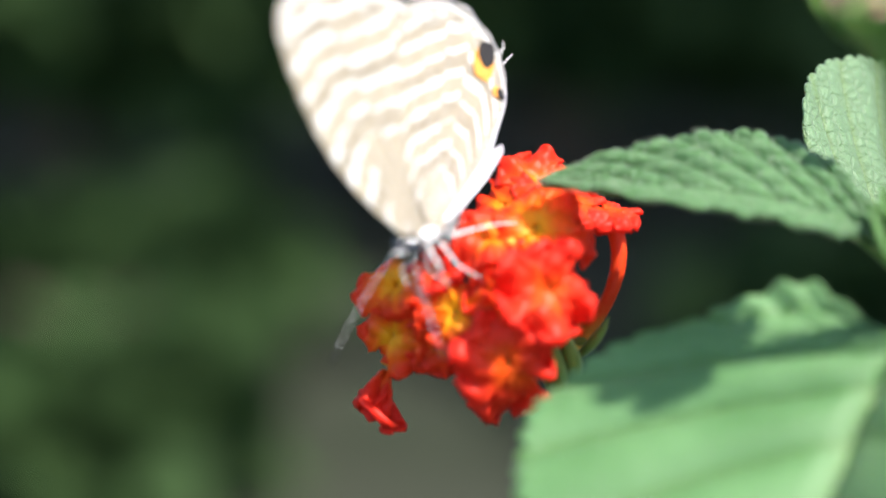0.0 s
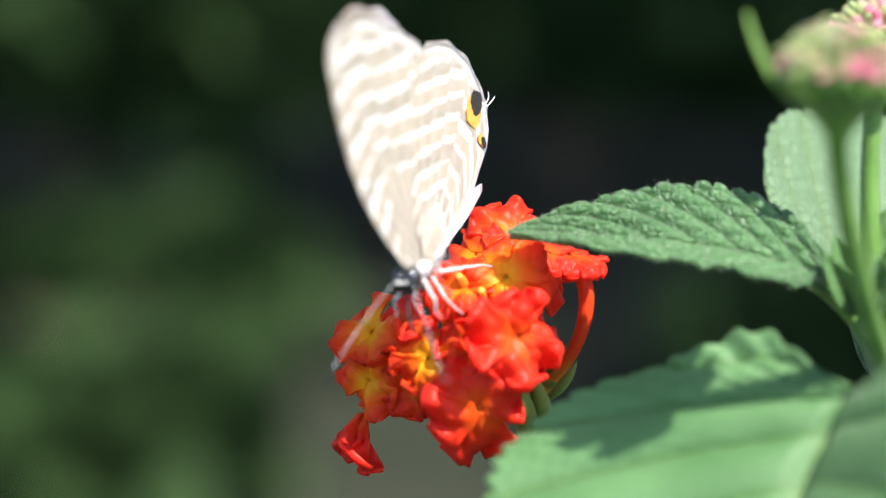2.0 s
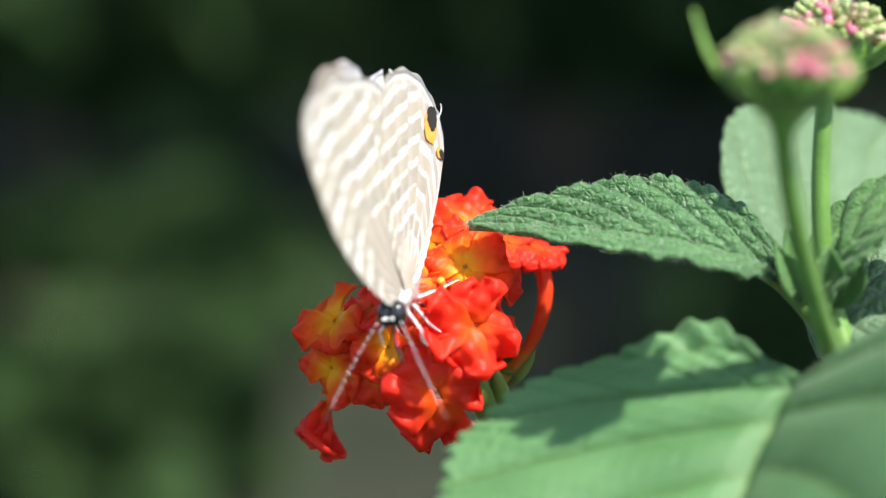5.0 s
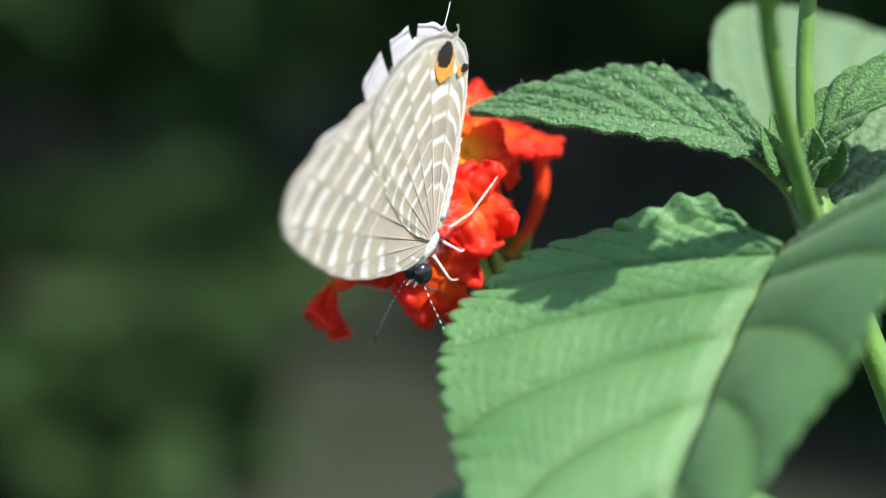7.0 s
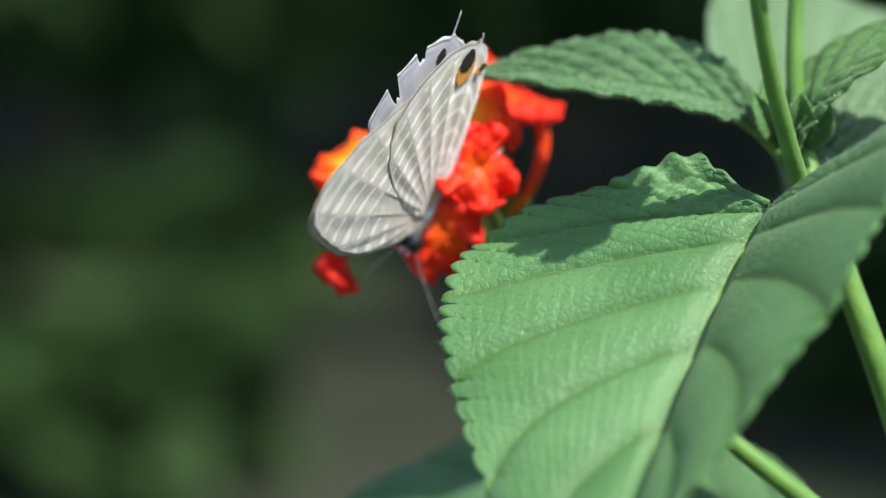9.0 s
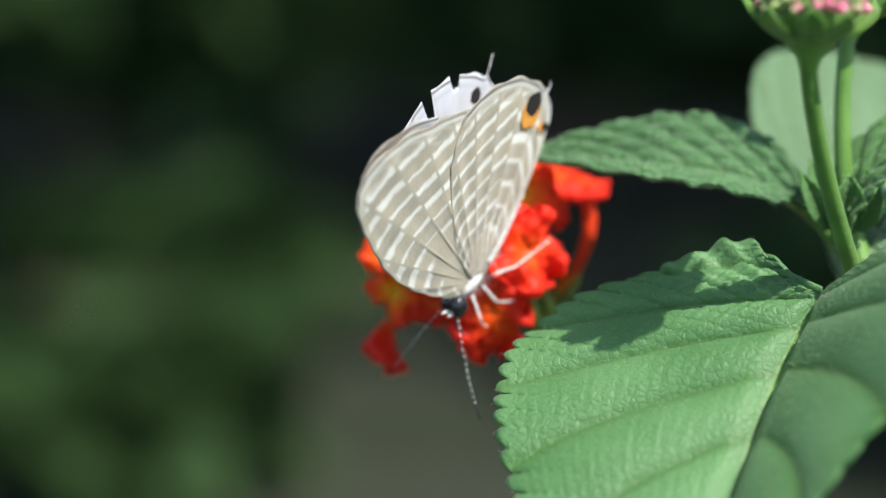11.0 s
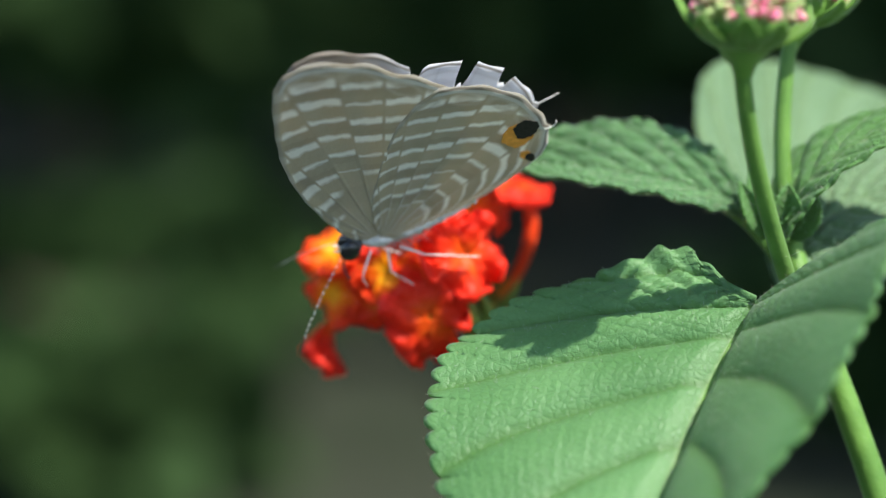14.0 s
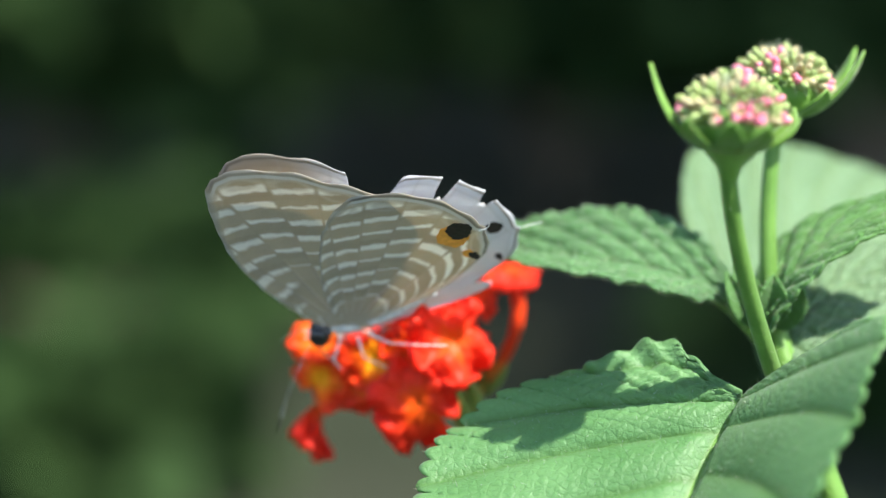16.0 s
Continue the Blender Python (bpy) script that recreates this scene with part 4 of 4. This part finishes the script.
    part("proboscis", tube(bmesh.new(), curve([(-2.6, -2.5, 0), (-3.2, -4.2, 0), (-2.2, -6.0, 0)], 12), [0.09 * MM] * 13, 7), FUR_GREY, hd)
    for s in (1, -1):
        for hip, knee, ankle, foot in (
            ((-0.7, -2.4, 0.4), (-1.6, -3.8, 1.7), (-1.5, -4.6, 1.6), (-1.1, -5.2, 1.8)),
            ((0.7, -2.5, 0.5), (0.9, -4.2, 1.4), (1.8, -5.0, 1.6), (2.9, -5.8, 1.8)),
            ((1.7, -2.3, 0.5), (3.6, -2.3, 1.8), (6.2, -2.6, 2.1), (8.3, -3.1, 2.1)),
        ):
            pts = [Vector((p[0], p[1], p[2] * s)) for p in (hip, knee, ankle, foot)]
            path, rad = [], []
            for (a, b), (ra, rb) in zip(zip(pts, pts[1:]), ((0.12, 0.09), (0.075, 0.06), (0.05, 0.04))):
                for i in range(5):
                    path.append(a.lerp(b, i / 5) * MM)
                    rad.append((ra + (rb - ra) * i / 5) * MM)
            path.append(pts[-1] * MM)
            rad.append(0.03 * MM)
            part("leg", tube(bmesh.new(), path, rad, 8), LEG, root, "slender white leg")
    return root, wings


butterfly, wings = build_butterfly()

BUTTERFLY_ROWS = [
    (0, -3.60, 5.92, 2.76, -6.8, 53.3, 19.6),
    (0.5, -2.75, 6.19, 2.83, -18.1, 55.0, 26.6),
    (1, -2.84, 6.27, 2.22, 2.8, 53.3, 10.6),
    (1.5, -2.38, 6.32, 4.16, -2.7, 56.4, 6.1),
    (2, -1.73, 7.24, 3.48, -0.1, 64.6, 9.9),
    (2.5, -1.57, 7.12, 3.46, 6.2, 64.5, 0.9),
    (3, -0.84, 6.79, 1.46, -1.4, 71.0, 7.5),
    (5.5, -0.24, 2.43, 3.58, -9.9, 66.1, 36.9),
    (6, -0.87, -1.38, 3.31, 1.1, 47.7, 55.4),
    (6.5, 0.09, -2.10, 3.87, 15.2, 58.9, 45.2),
    (7, 1.22, -1.86, 3.22, 27.5, 55.1, 39.4),
    (7.5, 1.14, -3.51, 1.57, 39.3, 52.8, 34.8),
    (8, 0.97, -4.05, 0.97, 46.2, 45.2, 33.9),
    (8.5, 0.80, -3.87, 0.86, 53.7, 53.0, 31.2),
    (11, 0.50, -1.30, 3.88, 32.9, 51.8, 15.6),
    (11.5, 0.38, -1.35, 4.62, 33.2, 52.4, 19.3),
    (12, 0.40, -1.26, 2.98, 33.2, 51.6, 17.3),
    (12.5, 0.58, -1.68, 1.63, 31.6, 50.8, 20.7),
    (13, 0.24, -0.91, 1.75, 33.6, 47.8, 12.7),
    (13.5, -0.10, -0.07, 2.96, 46.0, 40.8, 3.3),
    (14, -1.53, 2.51, 5.03, 47.1, 15.9, -5.2),
    (14.5, -1.53, 2.27, 6.07, 46.5, 8.3, -8.6),
    (15, -1.58, 2.55, 3.61, 47.9, 5.8, 1.9),
    (15.5, -1.78, 2.43, 4.33, 48.2, 5.3, 1.5),
    (16, -3.68, 2.52, 1.84, 49.5, 0.8, 10.0),
]

# how the wings move at their root: seconds, degrees of opening, of sliding in the wing's plane, of twist
WING_ROWS = {
    ("left", "forewing"): [(0, 0, 8.3, 0), (0.5, 0, 10.3, 0), (1, 0, 1.1, 0), (1.5, 0, 10.0, 0), (2, 0, 9.6, 0), (2.5, 0, 9.0, 0), (3, 0, 16.2, 0), (5.5, 0, 10.0, 0), (6, 0, 0.8, 0), (6.5, 0, 2.4, 0), (7, 0, -0.4, 0), (7.5, 0, -7.5, 0), (8, 0, -7.2, 0), (8.5, 0, -7.6, 0), (11, 0, 3.1, 0), (11.5, 0, -1.4, 0), (12, 0, 1.1, 0), (12.5, 0, -1.5, 0), (13, 0, 1.1, 0), (13.5, 0, -1.3, 0), (14, 0, 1.6, 0), (14.5, 0, 4.4, 0), (15, 0, -4.9, 0), (15.5, 0, 1.1, 0), (16, 0, -4.7, 0)],
    ("right", "forewing"): [(0, 0, 2, 0), (0.5, 0, 4, 0), (1, -1, -4, 0), (1.5, -1, 5, 0), (2, -1, 5, 0), (2.5, -1, 4, 0), (3, -1, 10, 0), (5.5, -1, 2, 0), (6, -1, -3, 0), (6.5, -1, 0, 0), (7, -0.7, -1, 0), (7.5, -1, -12, 0), (8, -1, -13, 0), (8.5, -1, -9, 0), (11, 0, 0, 0), (11.5, -1, -4, 0), (12, -0.5, -2.4, 0), (12.5, -0.8, -3.4, 0), (13, -0.3, 0, 0), (13.5, 0.6, -4.6, 0), (14, 1.4, -1.3, 0), (14.5, 1.3, 2, 0), (15, 3.1, -7.7, 0), (15.5, 1.5, -1.4, 0), (16, 2.8, -8.1, 0)],
    ("right", "hindwing"): [(0, 1, -4.7, 0), (0.5, 1, -7, 0), (1, 1.1, -5.8, 0.4), (1.5, 0, -4, 0), (2, -1, -2.1, -1), (2.5, -1, -1.3, -1), (3, -1, -0.6, -1), (5.5, 4, 1, 3), (6, 5.6, -0.3, 5.5), (6.5, 3.9, -2.5, 3.7), (7, 4.7, -6.9, 4.3), (7.5, 1.1, -0.3, 3.6), (8, 0, 0.4, 4), (8.5, 2, 1.5, 1.5), (11, 8.6, 12.3, 6.5), (11.5, 2.4, -8, 3.4), (12, 6.5, 1.2, 9.1), (12.5, 3.5, -9, 5.7), (13, 6.4, 2.8, 5), (13.5, 6.7, -11.1, 4.9), (14, 8.3, -0.5, 4), (14.5, 8, 11.7, 3.9), (15, 10.5, -8.8, 3.6), (15.5, 8, 7.2, 2.7), (16, 8.5, -16.1, 4.4)],
}


def motions():
    walk(butterfly, [(r[0], turned(*r[1:])) for r in BUTTERFLY_ROWS])
    hinge = Matrix.Translation(Vector((*ROOT, 0)) * MM)
    for key, rows in WING_ROWS.items():
        walk(wings[key], [(t, hinge @ pose(0, 0, 0, -a, c, b) @ hinge.inverted()) for t, a, b, c in rows])


motions()
